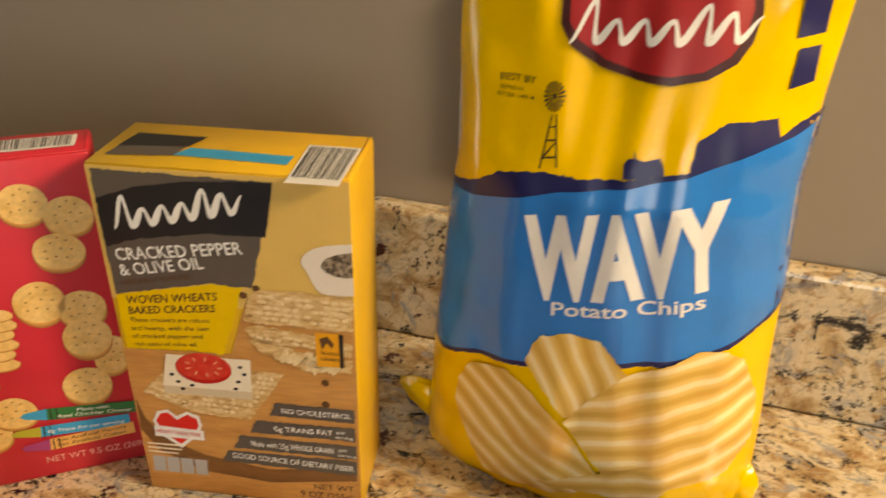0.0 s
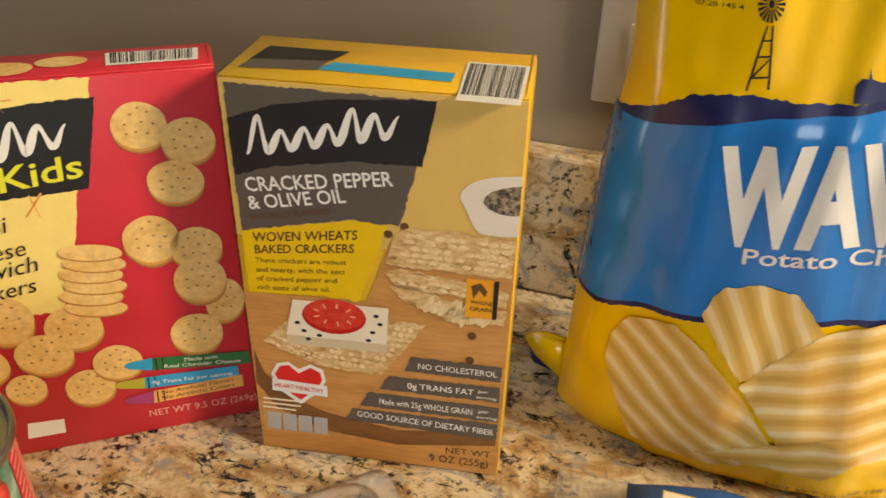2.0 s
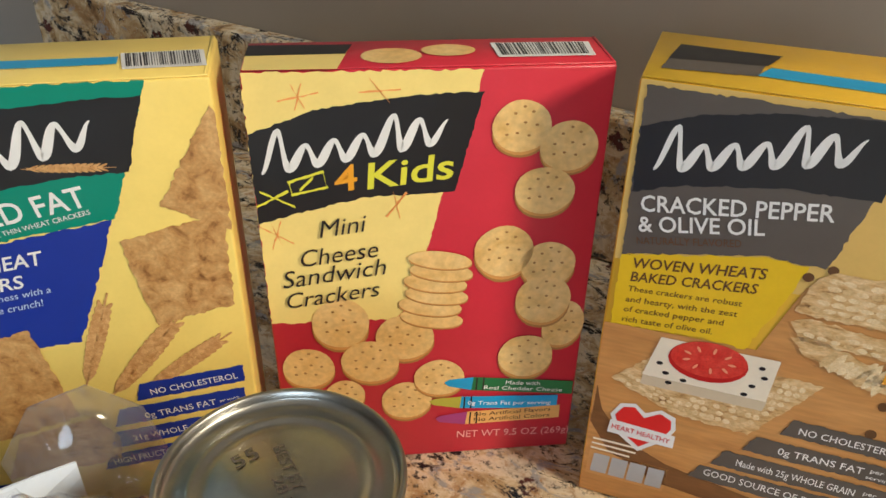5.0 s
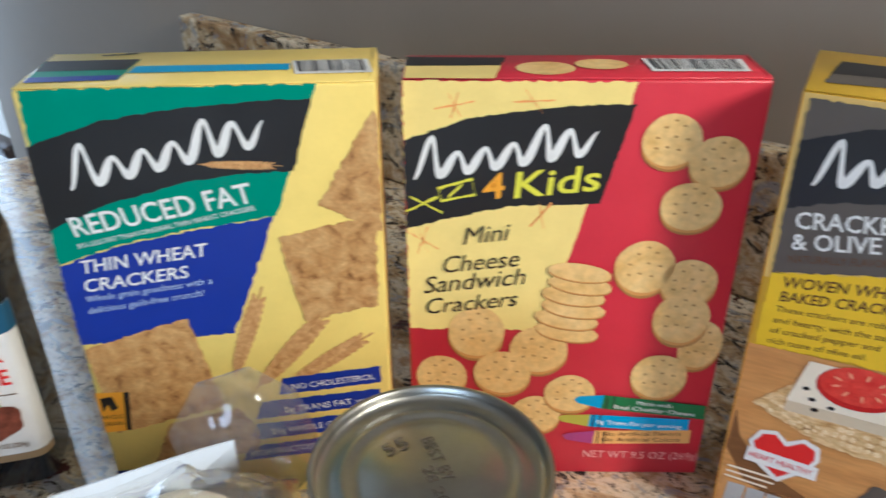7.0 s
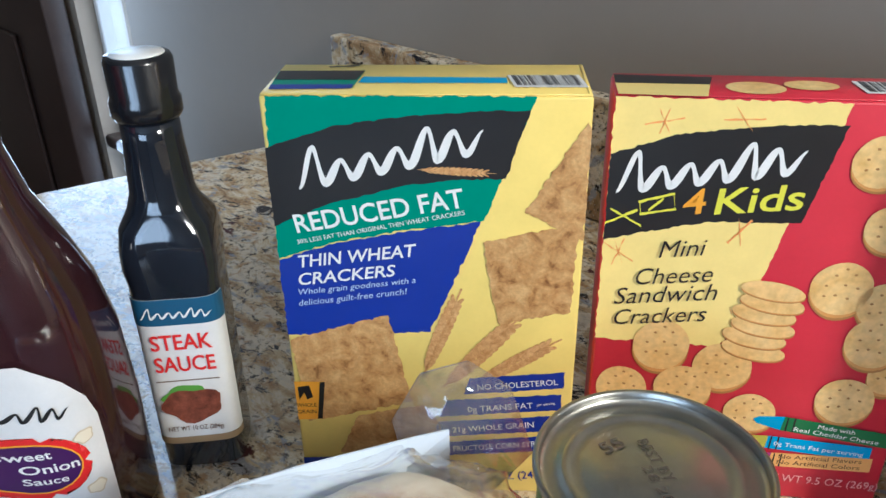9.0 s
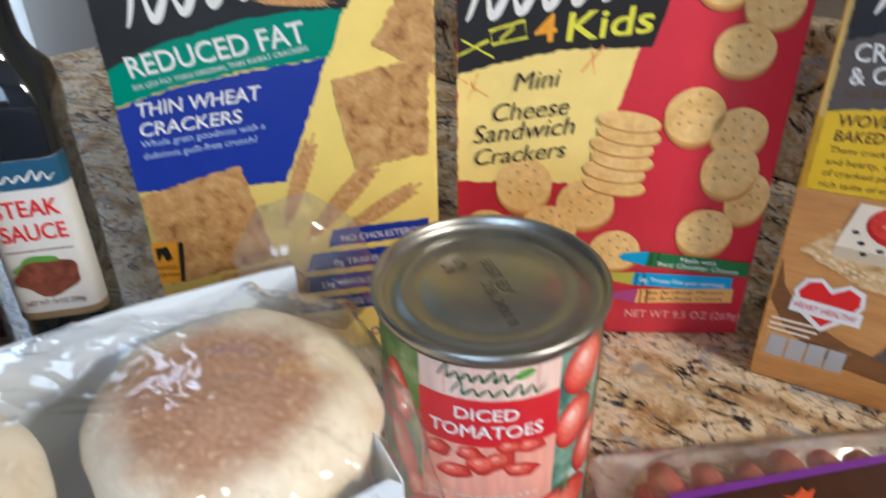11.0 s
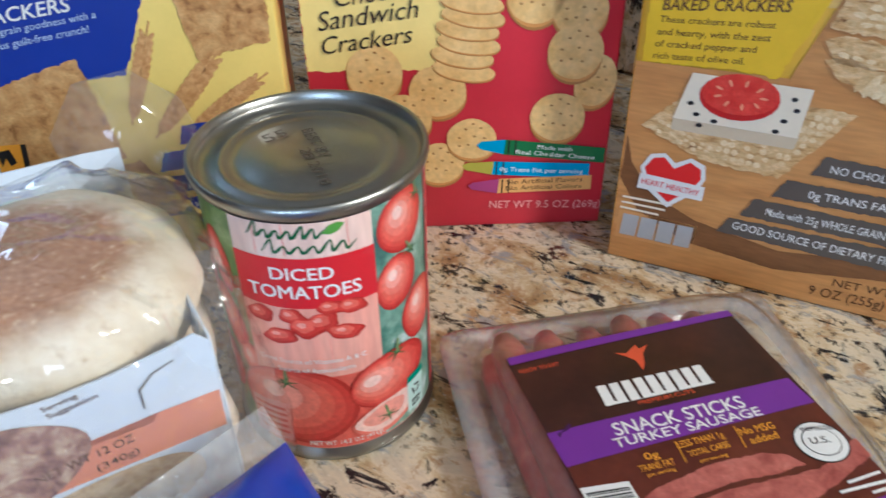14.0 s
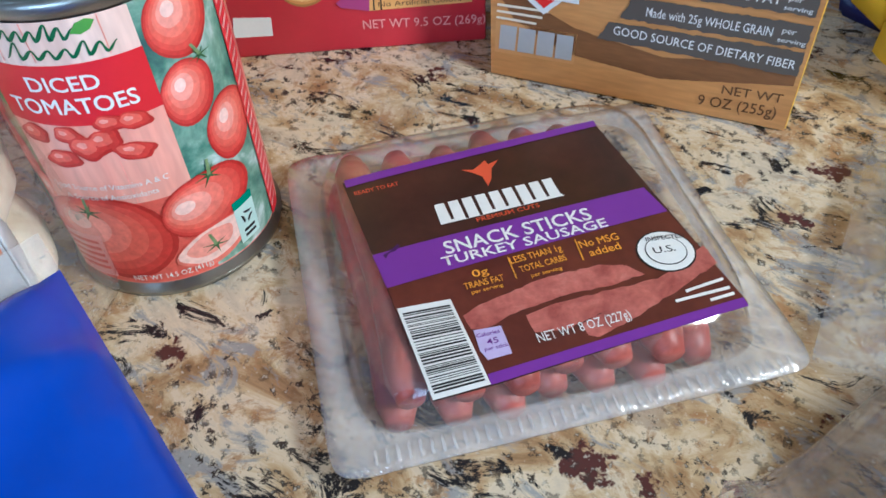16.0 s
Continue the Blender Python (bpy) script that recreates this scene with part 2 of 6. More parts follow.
for z, h in ((0.15, 0.75), (1.05, 0.85)):
    part("panel", slab(0.55, 0.012, h, 0.006, at=(0.14, -0.010, z)), DARK_WOOD, dark)
part("door_handle", slab(0.11, 0.018, 0.018, 0.006, at=(0.69, -0.05, 1.0)), TIN_GREY, dark, "metal lever handle")

# counter and splashback
bm = bmesh.new()
quad = [(-0.905, 0.25), (-0.803, 0.664), (1.30, 0.630), (1.30, -0.05), (-0.99, -0.05)]
lo, hi = [bm.verts.new((x, y, -0.035)) for x, y in quad], [bm.verts.new((x, y, 0)) for x, y in quad]
bm.faces.new(hi), bm.faces.new(lo[::-1])
for i in range(5):
    bm.faces.new((hi[i], lo[i], lo[(i + 1) % 5], hi[(i + 1) % 5]))
bmesh.ops.bevel(bm, geom=[e for e in bm.edges if abs(e.verts[0].co.z - e.verts[1].co.z) < 1e-5], offset=0.006, segments=3, affect="EDGES")
structure("counter_top", bm, GRANITE, "polished speckled beige and brown granite counter", "counter")
base = structure("counter_base", slab(2.1, 0.52, 0.875, at=(0, 0, 0)), WHITE_PAINT, "white painted base cabinet under the counter", "cabinet")
base.matrix_world = BACK @ pose(-0.62, -0.56, -0.91)
structure("splashback", slab(2.1, 0.02, 0.104, 0.003, at=(0, 0, 0)), GRANITE, "low granite splashback along the wall", "splashback").matrix_world = BACK @ pose(-0.757, -0.021, 0.001)
plate = thing("wall_outlet_plate", BACK @ pose(0.002, -0.0065, 0.138), "white plastic outlet cover plate on the wall", "outlet")
part("plate", slab(0.07, 0.006, 0.115, 0.002), PLASTIC_WHITE, plate)
for z in (0.022, 0.066):
    part("socket", slab(0.034, 0.002, 0.028, 0.0008, at=(0.018, -0.002, z)), PLASTIC_WHITE, plate)

# ---- cartons ----
CARD = {}
def carton(name, m, W, D, H, colour, label, top=None, side=None):
    """An upright cracker carton: front in the plane y = 0, x to its right."""
    box = thing(name, m, label, "cracker box", "cracker boxes")
    CARD[box] = part("carton", slab(W, D, H - 0.0006, 0.0012, 2), colour, box)
    CARD[box, "top"] = part("top_flap", slab(W - 0.001, D - 0.0015, 0.0008, 0.0003, 1, at=(0.0005, 0.0005, H - 0.0006)), top or colour, box)
    part("side_flap_edge", slab(0.0006, D * 0.94, 0.0006, at=(W - 0.002, D * 0.03, H - 0.0001)), colour, box)
    return box


KIDS_RED = paint("carton_red", (0.55, 0.025, 0.045), 0.38, var=0.06)
RF_YELLOW = paint("carton_pale_yellow", (0.80, 0.62, 0.16), 0.38, var=0.05)
PEP_YELLOW = paint("carton_golden_yellow", (0.72, 0.43, 0.03), 0.38, var=0.06)
PEP_K, KIDS_K, RF_K = 1.0414, 1.0115, 1.0136     # true size of each carton over the size its print is drawn for
pep = carton("cracker_box", pose(-0.1727, 0.4430, 0, 0, 0, 9.6), 0.1205 * PEP_K, 0.052 * PEP_K, 0.197 * PEP_K, PEP_YELLOW, "upright yellow and brown carton of cracked pepper wheat crackers on granite")
kids = carton("cracker_box", pose(-0.3005, 0.3840, 0, 0, 0, 35.87), 0.1375 * KIDS_K, 0.031 * KIDS_K, 0.198 * KIDS_K, KIDS_RED, "upright red carton of mini cheese sandwich crackers on granite")
rf = carton("cracker_box", pose(-0.4002, 0.2870, 0, 0, 0, 40.28), 0.128 * RF_K, 0.044 * RF_K, 0.200 * RF_K, RF_YELLOW, "upright pale yellow, green and blue carton of thin wheat crackers")

# ---- can ----
TIN = paint("tin", (0.38, 0.38, 0.355), 0.34, 1.0, var=0.08, scale=90, relief=0.05)
can = thing("food_can", pose(-0.2264, 0.3049, 0, 0, 0, 0), "steel can of diced tomatoes with a printed paper label", "can")
LABEL_PINK = paint("can_label", (0.72, 0.20, 0.16), 0.3, var=0.1)
R = 0.0365
part("can_body", lathe([(0.030, 0.003), (0.0345, 0.002), (0.0362, 0.0005), (0.0375, 0.001), (0.0378, 0.003), (0.0362, 0.005), (R - 0.0006, 0.008), (R - 0.0006, 0.1035), (0.0366, 0.106), (0.0381, 0.1075), (0.0386, 0.1095),
     (0.0384, 0.1112), (0.0374, 0.1116), (0.0366, 0.1110), (0.0362, 0.1085)], 96, False), TIN, can)
can_lid = part("lid", lathe([(0.0362, 0.1086), (0.0358, 0.1078), (0.0340, 0.1072), (0.0300, 0.1074), (0.0292, 0.1080), (0.0270, 0.1080), (0.0262, 0.1073), (0.0225, 0.1073), (0.0215, 0.1079), (0.004, 0.1080), (0.0004, 0.1080)], 96, False), TIN, can)
can_label = part("paper_label", lathe([(R, 0.0065), (R, 0.105)], 96, False), LABEL_PINK, can)

# ---- bottles ----
def bottle(name, m, rings, material, label):
    ob = thing(name, m, label, "bottle", "sauce bottles")
    part("bottle_body", loft([ring(z, rx, ry, p, 64) for z, rx, ry, p in rings]), material, ob)
    return ob


SAUCE_DARK = paint("dark_sauce_plastic", (0.010, 0.013, 0.020), 0.10, var=0.2, coat=0.5)
SAUCE_BBQ = paint("barbecue_sauce_plastic", (0.028, 0.009, 0.012), 0.12, var=0.2, coat=0.6)
steak = bottle("steak_sauce_bottle", pose(-0.4645, 0.2720, 0, 0, 0, 50.6), [(0.0005, .0185, .0185, 4), (.003, .0205, .0205, 5), (.05, .0208, .0208, 5), (.108, .0208, .0208, 5), (.116, .0218, .0218, 5), (.126, .0218, .0218, 4.5), (.136, .0205, .0205, 3.5), (.143, .0165, .0165, 2.4),
               (.150, .0145, .0145, 2), (.175, .0130, .0130, 2), (.186, .0126, .0126, 2)], SAUCE_DARK, "tall dark glass bottle of steak sauce with white label")
part("cap", lathe([(.0140, .184), (.0152, .186), (.0152, .192), (.0142, .194), (.0145, .209), (.0135, .211), (.004, .2112)], 48), paint("cap_black", (0.008, 0.009, 0.012), 0.2, coat=0.4), steak)
bbq = bottle("barbecue_sauce_bottle", pose(-0.476, 0.1985, 0, 0, 0, 40), [(0.0005, .038, .030, 2.6), (.004, .042, .034, 2.8), (.06, .0425, .0345, 2.8), (.10, .041, .034, 2.6), (.125, .037, .031, 2.4), (.145, .030, .026, 2.2), (.165, .021, .020, 2), (.185, .016, .016, 2), (.20, .015, .015, 2)], SAUCE_BBQ, "large dark barbecue sauce bottle with arched white label")
part("cap", lathe([(.0165, .196), (.0175, .198), (.0172, .222), (.0150, .226), (.004, .227)], 48), paint("cap_red", (0.4, 0.02, 0.02), 0.3), bbq)

# ---- chip bag ----
BW, BH = 0.192, 0.315
BAG_M = pose(0.0635, 0.543, 0, 0, 0, -1.0)
def bag_front(u, v):
    """Front of the bag: u across from its middle, v up."""
    k = max(0.0, 1 - abs(u / (BW / 2 + 0.002)) ** 2.6)
    low, high = min(1.0, max(0.0, v / 0.05)), min(1.0, max(0.0, (BH - v) / 0.12))
    b = 0.058 * k ** 0.6 * (0.66 + 0.34 * low ** 0.6) * (0.2 + 0.8 * high ** 0.8)
    pull = max(0.0, abs(u) / (BW / 2) - 0.45)
    b += (0.0040 * noise.noise((u * 22, v * 10, 1.7)) + 0.0026 * noise.noise((u * 60, v * 18, 4.7)) + 0.0030 * pull * math.sin(v * 170 + 25 * u)) * min(1, 3 * k)
    b += 0.0022 * math.sin(u * 95 + 22 * v) * max(0, (v - 0.2) / 0.1) * k
    w = 1.0 - 0.13 * min(1, max(0, v / 0.2)) ** 1.5 + 0.06 * max(0, (v - 0.2) / 0.1) + 0.018 * noise.noise((v * 16, 3.1 if u > 0 else 8.8, 0))
    return Vector((u * w, -b + 0.018 * (v / BH), v))


def bag_mesh(front):
    nu, nv = 56, 72
    bm = bmesh.new()
    g = []
    for j in range(nv + 1):
        row = []
        for i in range(nu + 1):
            u, v = BW * (i / nu - 0.5), BH * j / nv
            p = bag_front(u, v)
            if not front:
                lean = 0.018 * (v / BH)
                p.y = lean - (p.y - lean) * 0.45
            row.append(bm.verts.new(p))
        g.append(row)
    for j in range(nv):
        for i in range(nu):
            bm.faces.new((g[j][i], g[j][i + 1], g[j + 1][i + 1], g[j + 1][i]))
    return bm


BAG_YELLOW = paint("bag_yellow", (0.86, 0.53, 0.004), 0.20, var=0.05, scale=25, relief=0.45, relief_scale=34, coat=0.2)
chips = thing("chip_bag", BAG_M, "glossy yellow and blue bag of wavy potato chips standing upright", "chip bag")
bag_face = part("front_film", bag_mesh(True), BAG_YELLOW, chips)
part("back_film", bag_mesh(False), BAG_YELLOW, chips)

# ---- sausage tray ----
SAUSAGE_M = pose(-0.1057, 0.3485, 0, 0, 0, 45.4)
tray = thing("sausage_tray", SAUSAGE_M, "clear plastic tray of turkey sausage snack sticks with a dark label", "food tray")

# ---- printing: thin ink shapes laid on a surface, given in millimetres ----
STEP = 0.00011
def on_front(ob, size, drawn, true):
    """The front of a carton; heights drawn on the print are set to their true ones between the given pairs."""
    return (ob, lambda x, y, k: Vector((size * x / 1000, -STEP * (k + 1), size * float(np.interp(y, drawn, true)) / 1000)), 0)


def on_top(ob, H, size):
    return (ob, lambda x, y, k: Vector((size * x / 1000, size * y / 1000, size * H + 0.0003 + STEP * (k + 1))), 0)


def on_tray(ob):
    return (ob, lambda x, y, k: Vector((1.0244 * x / 1000, 1.0244 * y / 1000, 0.0275 + STEP * (k + 1) - 0.9 * ((x / 1000) ** 4 + (y / 1000) ** 4) * 100)), 8)


CAN_TURN = radians(-57.7)
def on_can(ob):
    def put(x, y, k):
        r, a = R + 0.7 * STEP * (k + 1), CAN_TURN + x / 36.5
        return Vector((r * math.cos(a), r * math.sin(a), y / 1000))
    return (ob, put, 2.5)


def on_bag(ob):
    def put(x, y, k):
        p = bag_front(1.03 * x / 1000, 1.035 * y / 1000)
        return p + Vector((0, -STEP * 2.2 * (k + 1), 0))
    return (ob, put, 4)


def lay(surface, name, bm, material, k, label=""):
    """Cuts a flat shape (in mm, in the xy plane) into a grid where the surface is curved, and lays it on."""
    ob, put, cell = surface
    if cell:
        for axis in (0, 1):
            cs = [v.co[axis] for v in bm.verts]
            for i in range(math.floor(min(cs) / cell), math.ceil(max(cs) / cell) + 1):
                at, no = Vector((0, 0, 0)), Vector((0, 0, 0))
                at[axis], no[axis] = i * cell, 1
                bmesh.ops.bisect_plane(bm, geom=bm.verts[:] + bm.edges[:] + bm.faces[:], plane_co=at, plane_no=no, dist=1e-5)
    for v in bm.verts:
        v.co = put(v.co.x, v.co.y, k)
    return part(name, bm, material, ob, label, smooth=bool(cell))


def flat(surface, name, material, k, points, rag=0.0):
    """A printed shape; rag roughens its outline."""
    bm, out = bmesh.new(), []
    for (x0, y0), (x1, y1) in zip(points, points[1:] + points[:1]):
        n = max(1, int(math.hypot(x1 - x0, y1 - y0) / 1.8)) if rag else 1
        for i in range(n):
            j = rag if i else rag * 0.3
            out.append((x0 + (x1 - x0) * i / n + random.uniform(-j, j), y0 + (y1 - y0) * i / n + random.uniform(-j, j)))
    f = bm.faces.new([bm.verts.new((x, y, 0)) for x, y in out])
    bmesh.ops.triangulate(bm, faces=[f])
    return lay(surface, name, bm, material, k)


def oval_points(c, rx, ry, turn, n=22, wob=0.0):
    t, out = radians(turn), []
    for i in range(n):
        a = 2 * math.pi * i / n
        k = 1 + wob * math.sin(3 * a + c[0]) + wob * math.sin(5 * a + c[1])
        x, y = rx * k * math.cos(a), ry * k * math.sin(a)
        out.append((c[0] + x * math.cos(t) - y * math.sin(t), c[1] + x * math.sin(t) + y * math.cos(t)))
    return out


def oval(surface, name, material, k, c, rx, ry, turn):
    return flat(surface, name, material, k, oval_points(c, rx, ry, turn))


def blob(surface, name, material, k, c, rx, ry, turn):
    return flat(surface, name, material, k, oval_points(c, rx, ry, turn, 26, 0.08))


def cookie(surface, name, material, k, c, rx, ry, turn):
    """A printed sandwich cookie: lower biscuit, filling, upper biscuit with holes."""
    bm, mats = bmesh.new(), (COOKIE_SIDE, INK_FILLING, COOKIE, COOKIE_HOLE)
    for slot, dy, s, dz in ((0, -0.17, 1.0, 0), (1, -0.09, 0.98, 0.3), (2, 0.05, 1.0, 0.6)):
        bm.faces.new([bm.verts.new((x, y, dz)) for x, y in oval_points((c[0], c[1] + dy * ry), rx * s, ry * s, turn, 26, 0.008)]).material_index = slot
    for u, w in () if ry < 5.5 else ((-0.5, 0.1), (-0.25, 0.5), (0.1, 0.15), (0.35, 0.55), (0.5, 0.05), (-0.15, -0.25), (0.25, -0.35), (-0.5, -0.3), (0.05, 0.75)):
        bm.faces.new([bm.verts.new((x, y, 0.8)) for x, y in oval_points((c[0] + u * rx, c[1] + (0.05 + w) * ry), 0.75, 0.55, turn, 7)]).material_index = 3
    for v in bm.verts:
        v.co = surface[1](v.co.x, v.co.y, k + v.co.z)
    return part(name, bm, mats, surface[0], smooth=False)


def wheel(surface, name, material, k, c, rx, ry, turn):
    for i in range(18):
        a = 2 * math.pi * i / 18
        b, d = a + 0.2, (0.3, 1.0)
        flat(surface, "windmill_blade", material, k, [(c[0] + rx * d[0] * math.cos(a), c[1] + ry * d[0] * math.sin(a)), (c[0] + rx * math.cos(a), c[1] + ry * math.sin(a)),
             (c[0] + rx * math.cos(b), c[1] + ry * math.sin(b)), (c[0] + rx * d[0] * math.cos(b), c[1] + ry * d[0] * math.sin(b))])
    oval(surface, "windmill_hub", material, k, c, rx * 0.22, ry * 0.22, 0)


def words(surface, name, material, k, text, a, b, cap, shear=0.0):
    """Lettering from a to b along its base line, capitals as high as given."""
    cu = bpy.data.curves.new(name, "FONT")
    cu.body, cu.shear, cu.resolution_u = text, shear, 2 if len(text) > 12 else 3
    cu.offset = {"title": 0.014, "bold_title": 0.045, "hand_title": -0.004}.get(name, 0.004)
    tmp = new("lettering", cu)
    me = bpy.data.meshes.new_from_object(tmp.evaluated_get(bpy.context.evaluated_depsgraph_get()))
    bpy.data.objects.remove(tmp)
    bpy.data.curves.remove(cu)
    bm = bmesh.new()
    bm.from_mesh(me)
    bpy.data.meshes.remove(me)
    x0, x1 = min(v.co.x for v in bm.verts), max(v.co.x for v in bm.verts)
    sx, sy = math.hypot(b[0] - a[0], b[1] - a[1]) / (x1 - x0), cap / 0.79
    t = math.atan2(b[1] - a[1], b[0] - a[0])
    for v in bm.verts:
        x, y = (v.co.x - x0) * sx, v.co.y * sy
        v.co = (a[0] + x * math.cos(t) - y * math.sin(t), a[1] + x * math.sin(t) + y * math.cos(t), 0)
    bmesh.ops.dissolve_limit(bm, angle_limit=0.02, verts=bm.verts, edges=bm.edges)
    bmesh.ops.triangulate(bm, faces=bm.faces)
    return lay(surface, name, bm, material, k)


def wordmark(surface, material, k, a, b, cap):
    """A brand's mark as one plain brushed wave, without letters."""
    ln, t = math.hypot(b[0] - a[0], b[1] - a[1]), math.atan2(b[1] - a[1], b[0] - a[0])
    u, w = (math.cos(t), math.sin(t)), (-math.sin(t) + 0.30 * math.cos(t), math.cos(t) + 0.30 * math.sin(t))
    bm, rows, n = bmesh.new(), [], 150
    def centre(f):
        tall = 0.46 + 0.46 * math.exp(-((f - 0.06) / 0.07) ** 2) + 0.40 * math.exp(-((f - 0.74) / 0.09) ** 2)
        return f * ln, cap * (0.06 + tall * (0.5 - 0.5 * math.cos(2 * math.pi * 6.5 * f)))
    for i in range(n + 1):
        f = i / n
        x, y = centre(f)
        x2, y2 = centre(f + 0.002)
        d = math.hypot(x2 - x, y2 - y) or 1
        wd = cap * (0.076 + 0.034 * math.sin(2 * math.pi * 6.5 * f + 0.6)) * min(1, 0.3 + 8 * min(f, 1 - f))
        rows.append([bm.verts.new((a[0] + p * u[0] + q * w[0], a[1] + p * u[1] + q * w[1], 0)) for p, q in ((x - (y2 - y) / d * wd, y + (x2 - x) / d * wd), (x + (y2 - y) / d * wd, y - (x2 - x) / d * wd))])
    for p, q in zip(rows, rows[1:]):
        bm.faces.new((p[0], p[1], q[1], q[0]))
    return lay(surface, "brand_mark", bm, material, k)


def blockmark(surface, material, k, a, b, cap):
    """A brand's mark in slab style as plain uprights on one foot, without letters."""
    ln, t = math.hypot(b[0] - a[0], b[1] - a[1]), math.atan2(b[1] - a[1], b[0] - a[0])
    pts, n = [(ln, 0), (0, 0)], 9
    for i in range(n):
        x0, x1 = ln * (i + 0.06) / n, ln * (i + 0.78) / n
        low = 0.14 if i not in (1, 2, 5) else 0.02
        pts += [(x0, cap), (x1, cap), (x1 + 0.004 * ln, low * cap), (ln * (i + 1.04) / n, low * cap)]
    return flat(surface, "brand_mark", material, k, [(a[0] + x * math.cos(t) - y * math.sin(t), a[1] + x * math.sin(t) + y * math.cos(t)) for x, y in pts[:-1]])


def woven(surface, k, corners, nx, ny):
    """Raised threads of a printed woven cracker: rows of pale pads between darker gaps, inside four corners."""
    a, b, c, d = [Vector(p) for p in corners]
    bm, rs = bmesh.new(), random.Random(nx * 31 + ny)
    for j in range(ny):
        for i in range(nx):
            u, v = (i + 0.5 + 0.25 * (j % 2)) / (nx + 0.3), (j + 0.5) / ny
            p = a.lerp(b, u).lerp(d.lerp(c, u), v)
            rx, ry = (b - a).length / nx * rs.uniform(0.36, 0.50), (d - a).length / ny * rs.uniform(0.30, 0.42)
            tn = math.degrees(math.atan2((b - a).y, (b - a).x)) + rs.uniform(-8, 8)
            bm.faces.new([bm.verts.new((x, y, 0)) for x, y in oval_points((p.x, p.y), rx, ry, tn, 9, 0.05)]).material_index = rs.choice((0, 0, 1))
    for v in bm.verts:
        v.co = surface[1](v.co.x, v.co.y, k)
    return part("cracker_weave", bm, (WEAVE_PALE, WEAVE_MID), surface[0], smooth=False)


def wheat_ear(surface, a, b, width):
    """A printed ear: paired grains along a stalk, with fine awns."""
    bm, n = bmesh.new(), 11
    t = math.atan2(b[1] - a[1], b[0] - a[0])
    ln = math.hypot(b[0] - a[0], b[1] - a[1])
    for i in range(n):
        f = 0.12 + 0.8 * i / n
        for s in (-1, 1):
            wd = width * (0.35 + 0.65 * math.sin(math.pi * min(1, f * 0.95)))
            c = (a[0] + (b[0] - a[0]) * f - s * math.sin(t) * wd * 0.36, a[1] + (b[1] - a[1]) * f + s * math.cos(t) * wd * 0.36)
            bm.faces.new([bm.verts.new((x, y, 0.1 * (i % 3))) for x, y in oval_points(c, ln * 0.075, wd * 0.28, math.degrees(t) + s * 24, 9)])
    st = width * 0.06
    bm.faces.new([bm.verts.new((x, y, 0)) for x, y in ((a[0] + st, a[1] - st), (a[0] - st, a[1] + st), (b[0] - st, b[1] + st), (b[0] + st, b[1] - st))])
    for v in bm.verts:
        v.co = surface[1](v.co.x, v.co.y, 2.6 + v.co.z)
    return part("printed_wheat_ear", bm, WHEAT, surface[0], smooth=False)


def barcode(surface, corners, n):
    """A white patch with bars; corners in order round it, the first side is the base."""
    flat(surface, "barcode_patch", INK_WHITE, 2, corners)
    a, b, c, d = [Vector(p) for p in corners]
    rs, bm, f = random.Random(n), bmesh.new(), 0.05
    long = (b - a).length > (d - a).length * 0.9 or n < 28
    while f < 0.94:
        w = rs.choice((0.008, 0.012, 0.02))
        if long:
            q = [a.lerp(b, f).lerp(d.lerp(c, f), s) for s in (0.14, 0.96)] + [a.lerp(b, f + w).lerp(d.lerp(c, f + w), s) for s in (0.96, 0.14)]
        else:
            q = [a.lerp(d, f).lerp(b.lerp(c, f), s) for s in (0.06, 0.94)] + [a.lerp(d, f + w).lerp(b.lerp(c, f + w), s) for s in (0.94, 0.06)]
        bm.faces.new([bm.verts.new((p.x, p.y, 0)) for p in q])
        f += w + rs.choice((0.008, 0.014, 0.022))
    return lay(surface, "barcode_print", bm, INK_BLACK, 3)


def ink(name, c, rough=0.36):
    return paint("ink_" + name, c, rough, var=0.05, scale=70)


INK_WHITE, INK_BLACK, INK_GREEN = ink("white", (0.78, 0.78, 0.76)), ink("black", (0.014, 0.014, 0.015)), ink("green", (0.004, 0.24, 0.16))
INK_BLUE, INK_CYAN, INK_NAVY = ink("blue", (0.012, 0.035, 0.31)), ink("cyan", (0.02, 0.33, 0.62)), ink("navy", (0.010, 0.012, 0.09))
INK_PALE_BLUE, INK_ORANGE, INK_YELLOW = ink("pale_blue", (0.45, 0.55, 0.75)), ink("orange", (0.80, 0.36, 0.02)), ink("butter_yellow", (0.86, 0.68, 0.22))
INK_LIME, INK_DOODLE, INK_RED = ink("lime", (0.72, 0.70, 0.05)), ink("doodle_orange", (0.85, 0.36, 0.10)), ink("red", (0.68, 0.02, 0.02))
INK_PINK, INK_PURPLE, INK_OLIVE = ink("pink", (0.78, 0.36, 0.34)), ink("purple", (0.16, 0.030, 0.30)), ink("olive", (0.45, 0.42, 0.05))
INK_CRAYON_GREEN, INK_TAN, INK_BROWN = ink("crayon_green", (0.02, 0.16, 0.05)), ink("tan", (0.62, 0.32, 0.11)), ink("brown", (0.12, 0.055, 0.02))
INK_GOLD, INK_GOLD_YELLOW, INK_GREY = ink("gold", (0.68, 0.46, 0.13)), ink("golden_yellow", (0.78, 0.52, 0.01)), ink("grey", (0.10, 0.085, 0.072))
INK_BOWL, INK_CREAM, INK_CREAM_SIDE = ink("bowl_white", (0.74, 0.68, 0.60)), ink("cream", (0.82, 0.74, 0.58)), ink("cream_side", (0.62, 0.52, 0.36))
